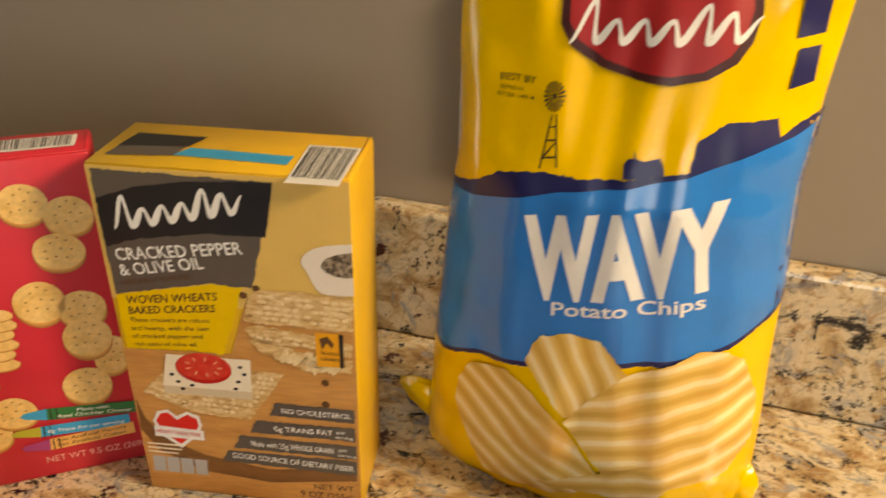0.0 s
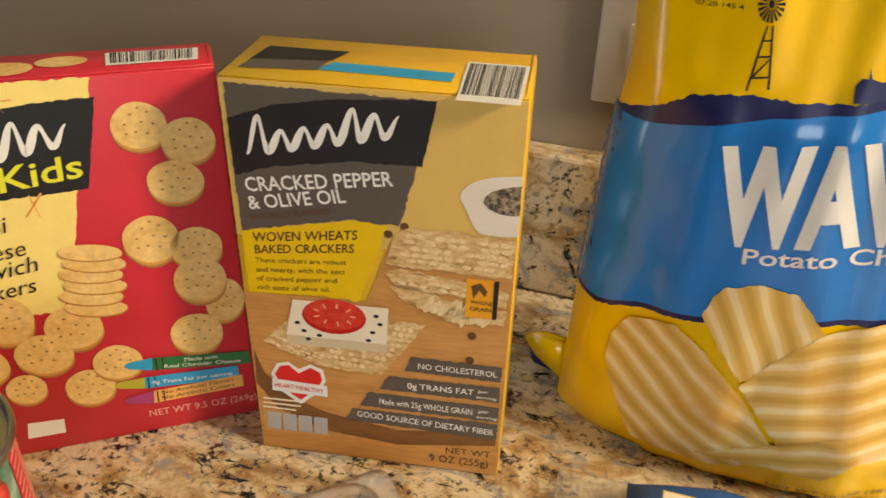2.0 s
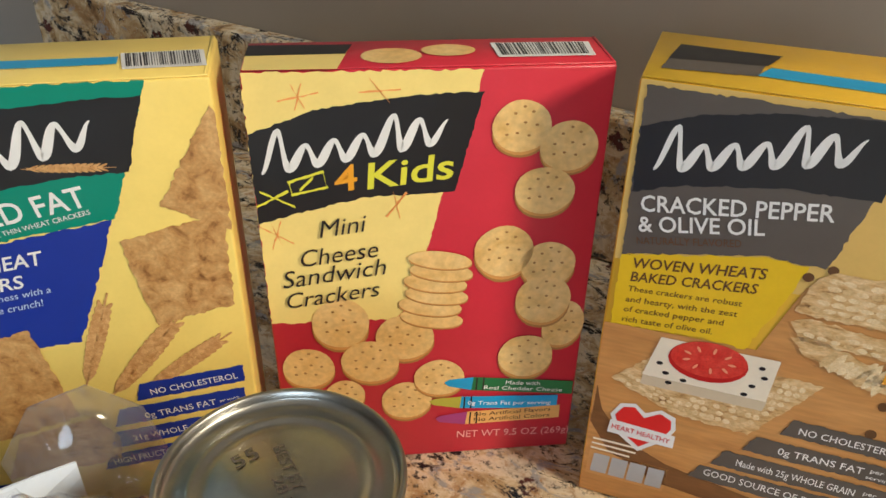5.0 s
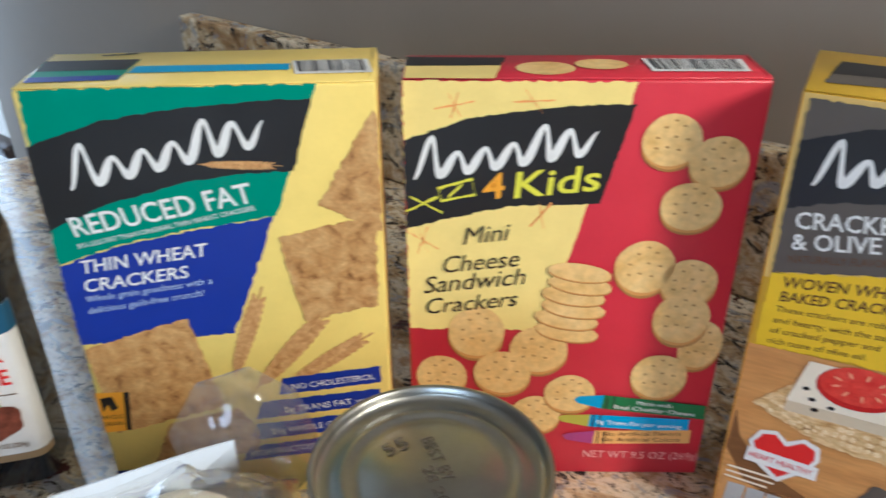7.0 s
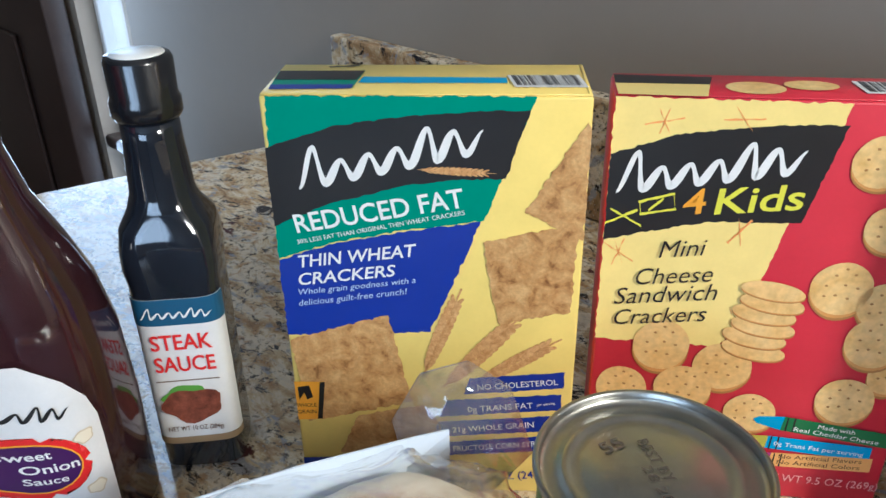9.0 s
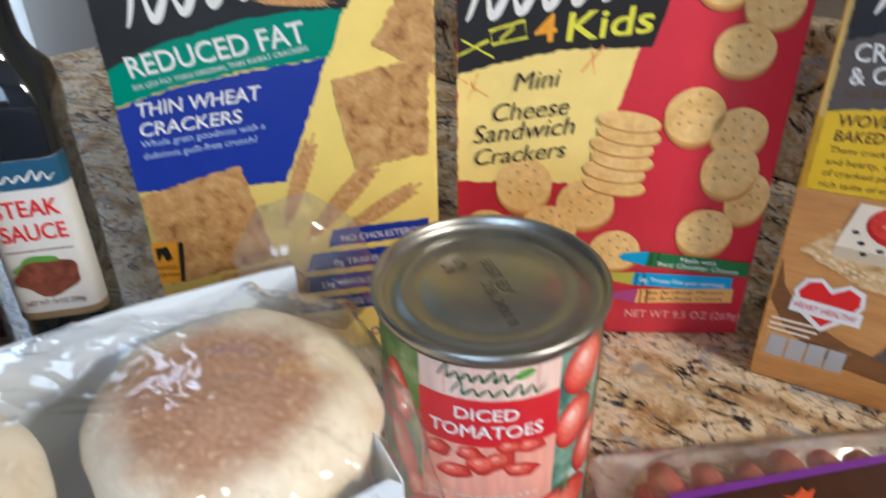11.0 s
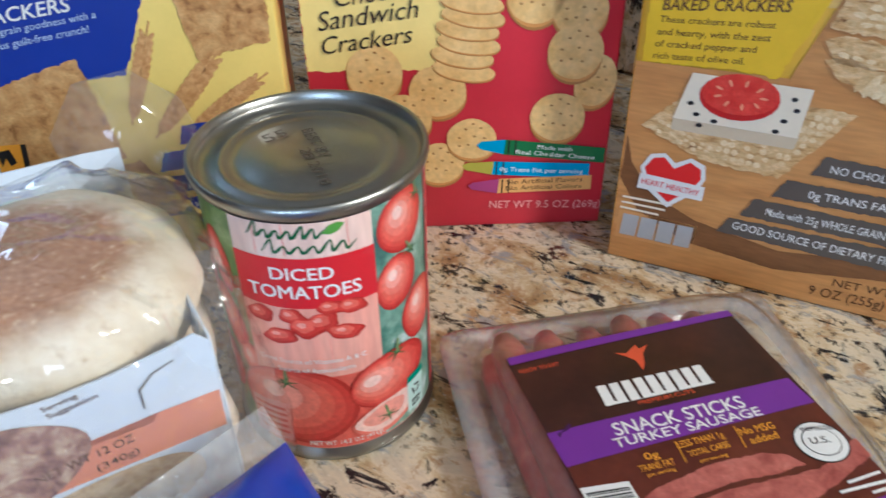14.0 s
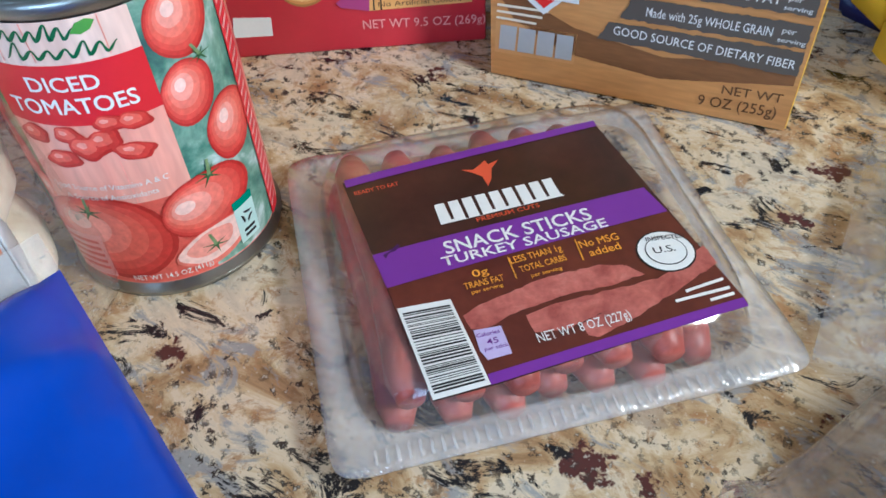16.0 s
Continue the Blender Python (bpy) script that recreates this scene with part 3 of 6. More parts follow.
INK_SILVER, INK_LILAC, INK_ORANGE_RED = ink("silver", (0.42, 0.42, 0.42)), ink("lilac", (0.50, 0.42, 0.68)), ink("orange_red", (0.62, 0.09, 0.03))
INK_PURPLE_DARK, INK_MINT, INK_LEAF = ink("purple_dark", (0.05, 0.01, 0.09)), ink("mint", (0.55, 0.72, 0.68)), ink("leaf", (0.02, 0.12, 0.04))
INK_LEAF_LIGHT, INK_BADGE, INK_BADGE_DARK = ink("leaf_light", (0.12, 0.33, 0.05)), ink("badge_red", (0.34, 0.012, 0.016)), ink("badge_dark", (0.05, 0.008, 0.010))
INK_FILLING = ink("filling", (0.62, 0.30, 0.08))
COOKIE_SIDE, COOKIE_HOLE = ink("cookie_side", (0.40, 0.19, 0.05)), ink("cookie_hole", (0.36, 0.18, 0.05))


def mottled(name, stops, scale, rough=0.4, relief=0.0, stretch=(1, 1, 1), turn=(0, 0, 0), detail=5):
    m, nt, b = nodes_of(name)
    co = obj_coords(nt, stretch, turn)
    n = noise_tex(nt, scale, detail, 0.62, co, 0.5)
    fine = noise_tex(nt, scale * 6, 2, 0.5, co)
    col = ramp(nt, n.outputs["Fac"], stops)
    col = mix(nt, 0.35, col, mix(nt, 1.0, col, ramp(nt, fine.outputs["Fac"], [(0.3, (0.7,) * 3), (0.7, (1.3,) * 3)]), "MULTIPLY"))
    link(nt, col, b.inputs["Base Color"])
    b.inputs["Roughness"].default_value = rough
    if relief:
        bump(nt, b, n.outputs["Fac"], relief, 0.0008)
    return m


COOKIE = mottled("printed_cookie", [(0.3, (0.66, 0.40, 0.12)), (0.5, (0.76, 0.51, 0.19)), (0.75, (0.80, 0.58, 0.25))], 60)
CRACKER = mottled("printed_cracker", [(0.30, (0.22, 0.09, 0.025)), (0.44, (0.47, 0.25, 0.08)), (0.7, (0.66, 0.42, 0.17))], 130)
WOVEN_CRACKER = mottled("printed_woven_cracker", [(0.30, (0.22, 0.10, 0.03)), (0.43, (0.58, 0.36, 0.14)), (0.7, (0.82, 0.64, 0.36))], 120, stretch=(1, 1, 2.6))
WHEAT = mottled("printed_wheat", [(0.3, (0.42, 0.19, 0.05)), (0.7, (0.72, 0.44, 0.18))], 400)
WEAVE_PALE = mottled("printed_weave_pale", [(0.3, (0.66, 0.47, 0.22)), (0.7, (0.86, 0.72, 0.46))], 300)
WEAVE_MID = mottled("printed_weave_mid", [(0.3, (0.52, 0.33, 0.13)), (0.7, (0.72, 0.53, 0.27))], 300)
PEPPER = mottled("printed_pepper", [(0.4, (0.03, 0.025, 0.02)), (0.5, (0.20, 0.15, 0.10)), (0.7, (0.5, 0.42, 0.32))], 500)
INK_WOOD = mottled("printed_wood", [(0.3, (0.46, 0.21, 0.06)), (0.5, (0.55, 0.27, 0.08)), (0.75, (0.61, 0.32, 0.11))], 26, stretch=(0.5, 1, 3.2), turn=(0, -14, 0))
INK_DARK_WOOD = mottled("printed_dark_wood", [(0.3, (0.15, 0.065, 0.022)), (0.7, (0.22, 0.095, 0.03))], 40, stretch=(0.5, 1, 3))
LABEL_BROWN = mottled("label_brown", [(0.3, (0.026, 0.010, 0.008)), (0.7, (0.058, 0.020, 0.013))], 40, 0.3)
LABEL_RED = mottled("label_red_brown", [(0.3, (0.075, 0.016, 0.010)), (0.7, (0.13, 0.030, 0.016))], 40, 0.3)
SAUSAGE_PRINT = mottled("printed_sausage", [(0.3, (0.26, 0.055, 0.045)), (0.6, (0.46, 0.14, 0.11)), (0.8, (0.58, 0.26, 0.20))], 110, 0.3)
CAN_WOOD = mottled("label_pale_wood", [(0.3, (0.76, 0.50, 0.42)), (0.6, (0.84, 0.64, 0.55)), (0.8, (0.86, 0.72, 0.64))], 60, 0.3, stretch=(1, 1, 0.15))


def ridged(name, turn):
    """Ridged potato chip print: soft bands of light and shade over a mottled yellow."""
    m, nt, b = nodes_of(name)
    co = obj_coords(nt, (1, 1, 1), (0, turn, 0))
    w = nt.nodes.new("ShaderNodeTexWave")
    w.wave_type, w.bands_direction = "BANDS", "Z"
    w.inputs["Scale"].default_value, w.inputs["Distortion"].default_value, w.inputs["Detail"].default_value = 26, 4.0, 2
    w.inputs["Detail Scale"].default_value = 0.6
    link(nt, co, w.inputs["Vector"])
    n = noise_tex(nt, 30, 4, 0.6, co)
    col = ramp(nt, w.outputs["Fac"], [(0.05, (0.64, 0.38, 0.08)), (0.30, (0.73, 0.47, 0.13)), (0.72, (0.79, 0.54, 0.18)), (0.93, (0.87, 0.70, 0.38))])
    col = mix(nt, ramp(nt, n.outputs["Fac"], [(0.46, (0, 0, 0)), (0.70, (0.6,) * 3)]), col, (0.66, 0.31, 0.06))
    link(nt, col, b.inputs["Base Color"])
    b.inputs["Roughness"].default_value = 0.25
    return m


CHIP, CHIP_LEFT, CHIP_RIGHT = ridged("printed_chip", -66), ridged("printed_chip_left", -36), ridged("printed_chip_right", 20)
S_rf = on_front(CARD[rf], RF_K, (0, 13, 50, 76, 95, 120, 200), (0, 9.5, 46, 72.5, 93.5, 120, 200))
S_kids = on_front(CARD[kids], KIDS_K, (0, 15, 53, 80, 110, 150, 198), (0, 9.5, 46.8, 75.5, 108, 150, 198))
S_pep = on_front(CARD[pep], PEP_K, (0, 30, 60, 100, 140, 197), (0, 28.5, 58.5, 98.5, 139.5, 197))
S_rf_top, S_kids_top, S_pep_top = on_top(CARD[rf, "top"], 0.200, RF_K), on_top(CARD[kids, "top"], 0.198, KIDS_K), on_top(CARD[pep, "top"], 0.197, PEP_K)
S_lid = (can_lid, lambda x, y, k: Vector((x / 1000, y / 1000, 0.1083)), 0)
CAN_PINK, INK_CAN_RED = mottled("label_pink_wood", [(0.3, (0.72, 0.26, 0.20)), (0.7, (0.80, 0.42, 0.33))], 60, 0.3, stretch=(1, 1, 0.15)), ink("can_red", (0.60, 0.014, 0.024))
S_tray, S_can, S_chips = on_tray(tray), on_can(can_label), on_bag(bag_face)

# thin wheat carton, front
flat(S_rf, "green_panel", INK_GREEN, 1, [(2.5, 199.5), (106.5, 199.5), (87.2, 147.5), (55.8, 143), (22.5, 136.3), (0.3, 128.5)], 0.5)
flat(S_rf, "blue_panel", INK_BLUE, 1, [(0.3, 127.9), (22.5, 135.8), (55.7, 142.4), (85.8, 147), (75.7, 121.2), (64, 94.8), (43, 93.5), (0.3, 91.8)], 0.5)
flat(S_rf, "black_band", INK_BLACK, 2, [(0.3, 178.4), (28, 187.7), (58.6, 191.9), (79.8, 193.4), (104.4, 194.3), (95.6, 166.1), (74.7, 165.4), (57, 163.1), (24.5, 154.6), (0.3, 144)], 0.4)
wordmark(S_rf, INK_WHITE, 3, (12.4, 160), (85.8, 176.6), 17.6)
wheat_ear(S_rf, (60.6, 169.8), (91.7, 168.3), 2.2)
words(S_rf, "title", INK_WHITE, 3, 'REDUCED FAT', (9.6, 141.1), (79.5, 153.8), 9.4)
words(S_rf, "small_print", INK_WHITE, 3, '30% LESS FAT THAN ORIGINAL THIN WHEAT CRACKERS', (9.3, 135.8), (79.4, 150.3), 2.3)
words(S_rf, "title", INK_WHITE, 3, 'THIN WHEAT', (9.1, 124.6), (59.7, 131), 6.5, 0.25)
words(S_rf, "title", INK_WHITE, 3, 'CRACKERS', (8.1, 116.1), (50.5, 121.3), 6.2, 0.25)
words(S_rf, "small_print", INK_PALE_BLUE, 3, 'Whole grain goodness with a', (7.5, 111.5), (58.4, 118.1), 3.1, 0.25)
words(S_rf, "small_print", INK_PALE_BLUE, 3, 'delicious guilt-free crunch!', (6.9, 106.2), (54.7, 112.8), 3.2, 0.25)
flat(S_rf, "printed_cracker", CRACKER, 2, [(103.5, 151.2), (126.1, 189.3), (127.7, 187.2), (127.5, 139)], 0.6)
flat(S_rf, "printed_cracker", CRACKER, 3, [(86.8, 137.8), (119.6, 145.5), (125.5, 144), (124.6, 105.6), (94.2, 99), (90.7, 112.2)], 0.6)
wheat_ear(S_rf, (60.6, 73.7), (77.9, 115.7), 5)
wheat_ear(S_rf, (69.1, 66.7), (104.8, 104.5), 6)
wheat_ear(S_rf, (84.3, 70), (121.6, 92.4), 5)
flat(S_rf, "printed_cracker", CRACKER, 3, [(19, 26), (29.2, 49.5), (59.8, 56.9), (68.3, 44.2), (66.5, 30.2)], 0.5)
flat(S_rf, "printed_cracker", CRACKER, 4, [(1.2, 89.7), (45.6, 102.5), (54.7, 58.2), (5.2, 45.2)], 0.6)
flat(S_rf, "grain_stamp", INK_ORANGE, 5, [(0.3, 68.1), (14.7, 68.3), (11.9, 47.1), (0.3, 46)])
flat(S_rf, "stamp_strip", INK_BLACK, 6, [(12.3, 68.1), (14.7, 68.3), (11.9, 47.1), (9.7, 47)])
words(S_rf, "stamp_text", INK_BLACK, 6, 'WHOLE', (0.3, 53.6), (9.7, 54.1), 2.4)
words(S_rf, "stamp_text", INK_BLACK, 6, 'GRAIN', (0.3, 49.8), (9.3, 50.3), 2.4)
flat(S_rf, "stamp_drawing", INK_BLACK, 6, [(1.7, 65.1), (7.1, 66.1), (8.5, 59.7), (5.6, 58.1), (4.5, 62), (1.9, 57.8)])
flat(S_rf, "blue_banner", INK_BLUE, 3, [(81.3, 72), (123.9, 76.3), (123.7, 67.6), (78.6, 62.9)], 0.3)
words(S_rf, "banner_text", INK_WHITE, 4, 'NO CHOLESTEROL', (85, 65.6), (121.2, 69.6), 3.5)
flat(S_rf, "blue_banner", INK_BLUE, 3, [(70.9, 59.4), (123.1, 64.3), (123, 55.3), (67.2, 49.9)], 0.3)
words(S_rf, "banner_text", INK_WHITE, 4, '0g TRANS FAT', (80.5, 52.9), (110.5, 56.3), 3.6)
flat(S_rf, "blue_banner", INK_BLUE, 3, [(67.1, 46.8), (122.4, 52.3), (121.9, 43.3), (62.8, 37.2)], 0.3)
words(S_rf, "banner_text", INK_WHITE, 4, '21g WHOLE GRAIN', (73.4, 40.5), (111.3, 45.1), 3.7)
flat(S_rf, "blue_banner", INK_BLUE, 3, [(62.2, 33.7), (120.3, 40.1), (119.8, 31.1), (58.3, 24.8)], 0.3)
words(S_rf, "banner_text", INK_WHITE, 4, 'HIGH FRUCTOSE CORN SYRUP', (63, 27.4), (117.4, 34), 3.8)
words(S_rf, "small_print", INK_WHITE, 4, 'per serving', (112.2, 57.4), (120.4, 58.7), 1.6)
words(S_rf, "net_weight", INK_BLUE, 2, 'OZ (240g)', (94.7, 10.5), (119.3, 13.6), 5.8)
flat(S_rf, "nutrition_panel", INK_BLUE, 2, [(0.3, 22), (21.5, 23.3), (20.7, 15.2), (0.3, 13)])

# thin wheat carton, top
flat(S_rf_top, "green_patch", INK_GREEN, 1, [(3, 5.6), (0.9, 31.5), (36.9, 32.1), (35.4, 7)])
flat(S_rf_top, "black_patch", INK_BLACK, 2, [(2.2, 18.5), (1.4, 31.6), (36.9, 32.1), (35.4, 18.4)])
flat(S_rf_top, "blue_patch", INK_BLUE, 2, [(3, 5), (2.3, 11.3), (35.1, 12), (35.1, 6.3)])
flat(S_rf_top, "blue_strip", INK_CYAN, 1, [(37.5, 23.2), (95.3, 22.1), (95.8, 14.4), (36.7, 14.6)])
barcode(S_rf_top, [(98.5, 8.4), (126.7, 8.4), (124.4, 25.8), (95.5, 25.4)], 26)
flat(S_rf_top, "pen_mark", INK_BLACK, 1, [(20.5, 38.7), (33.4, 41.4), (33.8, 39.9), (21.1, 37.3)], 0.5)

# cheese sandwich carton, front
flat(S_kids, "yellow_panel", INK_YELLOW, 1, [(0.3, 197.3), (87.8, 196.7), (80.6, 170), (73, 146.3), (68.2, 125.8), (61.4, 96.9), (52.3, 88.2), (31.9, 90.2), (10.4, 89), (0.3, 89.6)], 0.5)
flat(S_kids, "black_band", INK_BLACK, 2, [(0.3, 173.6), (24.8, 182.7), (51.6, 186.3), (69.9, 187.9), (88.1, 188.2), (77.7, 147), (42.4, 145.9), (15.9, 140.2), (0.3, 135.9)], 0.4)
wordmark(S_kids, INK_WHITE, 3, (3.6, 156.3), (73.5, 167.8), 17.9)
words(S_kids, "title", INK_ORANGE, 3, '4', (31.4, 148.4), (40.5, 149.8), 12.1, 0.15)
words(S_kids, "title", INK_LIME, 3, 'Kids', (43.4, 149.3), (77.8, 153.1), 12.5, 0.15)
flat(S_kids, "doodle", INK_LIME, 3, [(0.3, 144), (12.8, 150.2), (13.2, 149.2), (0.3, 143)], 0.2)
flat(S_kids, "doodle", INK_LIME, 3, [(1.9, 150.2), (14.9, 143.5), (15.3, 142.4), (2.3, 149.2)], 0.2)
flat(S_kids, "doodle", INK_LIME, 3, [(12.9, 153.8), (27, 158.1), (27.4, 157.1), (13.3, 152.8)], 0.2)
flat(S_kids, "doodle", INK_LIME, 3, [(13.9, 148.4), (28.1, 151.3), (28.5, 150.4), (14.3, 147.4)], 0.2)
flat(S_kids, "doodle", INK_LIME, 3, [(13.5, 153.8), (14.3, 148.4), (14.7, 147.4), (13.9, 152.8)], 0.2)
flat(S_kids, "doodle", INK_LIME, 3, [(26.5, 158.1), (27.9, 150.8), (28.3, 149.9), (27, 157.1)], 0.2)
flat(S_kids, "doodle", INK_LIME, 3, [(17.2, 150.1), (22.7, 155.7), (23.1, 154.8), (17.6, 149.2)], 0.2)
flat(S_kids, "doodle", INK_DOODLE, 3, [(17.4, 193.1), (22.1, 183.2), (22.3, 182.6), (17.6, 192.6)], 0.3)
flat(S_kids, "doodle", INK_DOODLE, 3, [(21.2, 193.2), (18.2, 183.1), (18.4, 182.5), (21.4, 192.7)], 0.3)
flat(S_kids, "doodle", INK_DOODLE, 3, [(27.2, 189.7), (12.2, 186.7), (12.4, 186.1), (27.4, 189.2)], 0.3)
flat(S_kids, "doodle", INK_DOODLE, 3, [(45.9, 194.4), (52.9, 185), (53.1, 184.5), (46.1, 193.9)], 0.3)
flat(S_kids, "doodle", INK_DOODLE, 3, [(45.9, 194.4), (52.9, 185), (53.2, 184.5), (46.1, 193.8)], 0.3)
flat(S_kids, "doodle", INK_DOODLE, 3, [(57.1, 190.1), (41.6, 189.4), (41.9, 188.9), (57.3, 189.5)], 0.3)
flat(S_kids, "doodle", INK_DOODLE, 3, [(8.9, 137.2), (4.6, 125.1), (4.8, 124.4), (9.1, 136.6)], 0.3)
flat(S_kids, "doodle", INK_DOODLE, 3, [(0.4, 135.2), (13.3, 127.2), (13.5, 126.5), (0.6, 134.6)], 0.3)
flat(S_kids, "doodle", INK_DOODLE, 3, [(4.7, 137.2), (8.9, 125.1), (9.1, 124.4), (4.9, 136.5)], 0.3)
flat(S_kids, "doodle", INK_DOODLE, 3, [(58.4, 147.8), (50.6, 137.3), (50.9, 136.7), (58.7, 147.1)], 0.3)
flat(S_kids, "doodle", INK_DOODLE, 3, [(58.8, 147.6), (50.2, 137.5), (50.5, 136.9), (59.1, 147)], 0.3)
flat(S_kids, "doodle", INK_DOODLE, 3, [(53.3, 148.5), (55.8, 136.5), (56.1, 135.9), (53.6, 147.9)], 0.3)
words(S_kids, "hand_title", INK_BLACK, 9, 'Mini', (23.7, 129.3), (43.2, 131.6), 8.5, 0.3)
words(S_kids, "hand_title", INK_BLACK, 9, 'Cheese', (15.6, 116.3), (47.2, 119.7), 8.6, 0.3)
words(S_kids, "hand_title", INK_BLACK, 9, 'Sandwich', (7.2, 106.6), (50.2, 111.3), 8.8, 0.3)
words(S_kids, "hand_title", INK_BLACK, 9, 'Crackers', (8.2, 96.9), (47.3, 101.2), 8.2, 0.3)
cookie(S_kids, "printed_cookie", COOKIE, 3, (118.5, 111.4), 12, 10.7, -8.4)
cookie(S_kids, "printed_cookie", COOKIE, 4, (122.2, 164.5), 11.6, 10.7, -6)
cookie(S_kids, "printed_cookie", COOKIE, 3, (103.1, 173.3), 11.5, 10.8, -5.6)
cookie(S_kids, "printed_cookie", COOKIE, 4, (114.1, 145.5), 12.3, 10.2, -6.9)
cookie(S_kids, "printed_cookie", COOKIE, 3, (128, 81.3), 9.4, 11.7, -12.7)
cookie(S_kids, "printed_cookie", COOKIE, 4, (117.9, 94.4), 12.3, 11.8, -9.2)
cookie(S_kids, "printed_cookie", COOKIE, 3, (99.2, 118.5), 12.5, 12, -8.2)
cookie(S_kids, "printed_cookie", COOKIE, 4, (112.2, 65), 12.7, 11.4, -10.6)
cookie(S_kids, "printed_cookie", COOKIE, 3, (57.2, 78.4), 13, 11.4, -10.5)
cookie(S_kids, "printed_cookie", COOKIE, 4, (29.6, 87.3), 12.3, 12.1, -10.3)
cookie(S_kids, "printed_cookie", COOKIE, 3, (14.1, 64.9), 11.5, 10.4, -11.5)
cookie(S_kids, "printed_cookie", COOKIE, 4, (41.6, 66.6), 13, 11, -11.2)
cookie(S_kids, "printed_cookie", COOKIE, 3, (29.4, 48.1), 9.2, 9, -12.2)
cookie(S_kids, "printed_cookie", COOKIE, 4, (72.8, 55.3), 11.7, 10.2, -11.4)
cookie(S_kids, "printed_cookie", COOKIE, 3, (57.6, 42.7), 11.7, 11.2, -12.1)
cookie(S_kids, "printed_cookie", COOKIE, 5.0, (69, 88.1), 14, 4.4, -9.9)
cookie(S_kids, "printed_cookie", COOKIE, 5.9, (68.4, 94.2), 13.9, 4.4, -9.6)
cookie(S_kids, "printed_cookie", COOKIE, 6.8, (71.1, 99.7), 13.8, 4.3, -9.3)
cookie(S_kids, "printed_cookie", COOKIE, 7.7, (70.5, 105.6), 13.7, 4.2, -9)
cookie(S_kids, "printed_cookie", COOKIE, 8.6, (73.1, 110.9), 13.6, 4.2, -8.8)
cookie(S_kids, "printed_cookie", COOKIE, 9.5, (72.5, 116.6), 13.5, 4.1, -8.5)
flat(S_kids, "crayon_print", INK_CRAYON_GREEN, 6, [(88.7, 55.4), (136.2, 49.4), (136.3, 41.1), (87.8, 47.5)])
flat(S_kids, "crayon_tip", INK_CYAN, 6, [(88.7, 55.4), (87.8, 47.5), (76.8, 50.8), (75, 53.1), (77.3, 54.7)])
words(S_kids, "crayon_text", INK_WHITE, 7, 'Made with', (103.8, 50), (120.3, 48.1), 2.7)
words(S_kids, "crayon_text", INK_WHITE, 7, 'Real Cheddar Cheese', (93.6, 47.7), (131.4, 43.1), 2.7)
flat(S_kids, "crayon_print", INK_CYAN, 6, [(83.4, 43.7), (129.6, 41), (129.7, 32.5), (82.6, 36.3)])
flat(S_kids, "crayon_tip", INK_OLIVE, 6, [(83.4, 43.7), (82.6, 36.3), (69.9, 39.3), (68.2, 41.8), (70.5, 43.3)])
words(S_kids, "crayon_text", INK_WHITE, 7, '0g Trans Fat per serving', (86.3, 38.3), (126.5, 35.3), 2.7)
INK_CRAYON_ORANGE, INK_MAGENTA = ink("crayon_orange", (0.74, 0.40, 0.12)), ink("magenta", (0.36, 0.05, 0.20))
flat(S_kids, "crayon_print", INK_CRAYON_ORANGE, 6.4, [(86.3, 33.7), (131.2, 34.4), (131.3, 26.1), (85.4, 25.4)])
flat(S_kids, "crayon_tip", INK_MAGENTA, 6.4, [(86.3, 33.7), (85.4, 25.4), (72.9, 27.9), (71.1, 30.4), (73.4, 32)])
words(S_kids, "crayon_text", INK_BROWN, 7, 'No Artificial Flavors', (89.9, 30.5), (126.8, 31), 2.8)
words(S_kids, "crayon_text", INK_BROWN, 7, 'No Artificial Colors', (89.6, 27), (126.6, 27.1), 2.8)
for x, y in ((90, 51), (84.5, 39.6), (87.5, 29.4)):
    for d in (0, 3.2):
        flat(S_kids, "crayon_band", INK_BLACK, 6.8, [(x + d, y + 4.0), (x + d + 0.7, y + 3.9), (x + d + 0.4, y - 3.9), (x + d - 0.3, y - 3.8)])
words(S_kids, "net_weight", INK_PINK, 2, 'NET WT 9.5 OZ (269g)', (81.7, 16.2), (137.2, 14.8), 5.1)
flat(S_kids, "nutrition_panel", INK_WHITE, 2, [(24.8, 26.6), (41.5, 25.5), (40.7, 16.1), (22.9, 16.4)])

# cheese sandwich carton, top
flat(S_kids_top, "yellow_patch", INK_YELLOW, 1, [(1.1, -0.8), (0.6, 25.3), (39.6, 24.4), (34.5, -1.5)])
flat(S_kids_top, "black_patch", INK_BLACK, 2, [(0.7, 14), (0.8, 26), (40, 25.1), (37.5, 14.5)])
oval(S_kids_top, "printed_cookie", COOKIE, 1, (54.4, 11.6), 11.4, 8.5, -1.2)
oval(S_kids_top, "printed_cookie", COOKIE, 2, (76.2, 16.3), 10.4, 6.7, -1.2)
barcode(S_kids_top, [(94.1, 7), (131, 6.9), (132, 23), (93.1, 23.9)], 26)

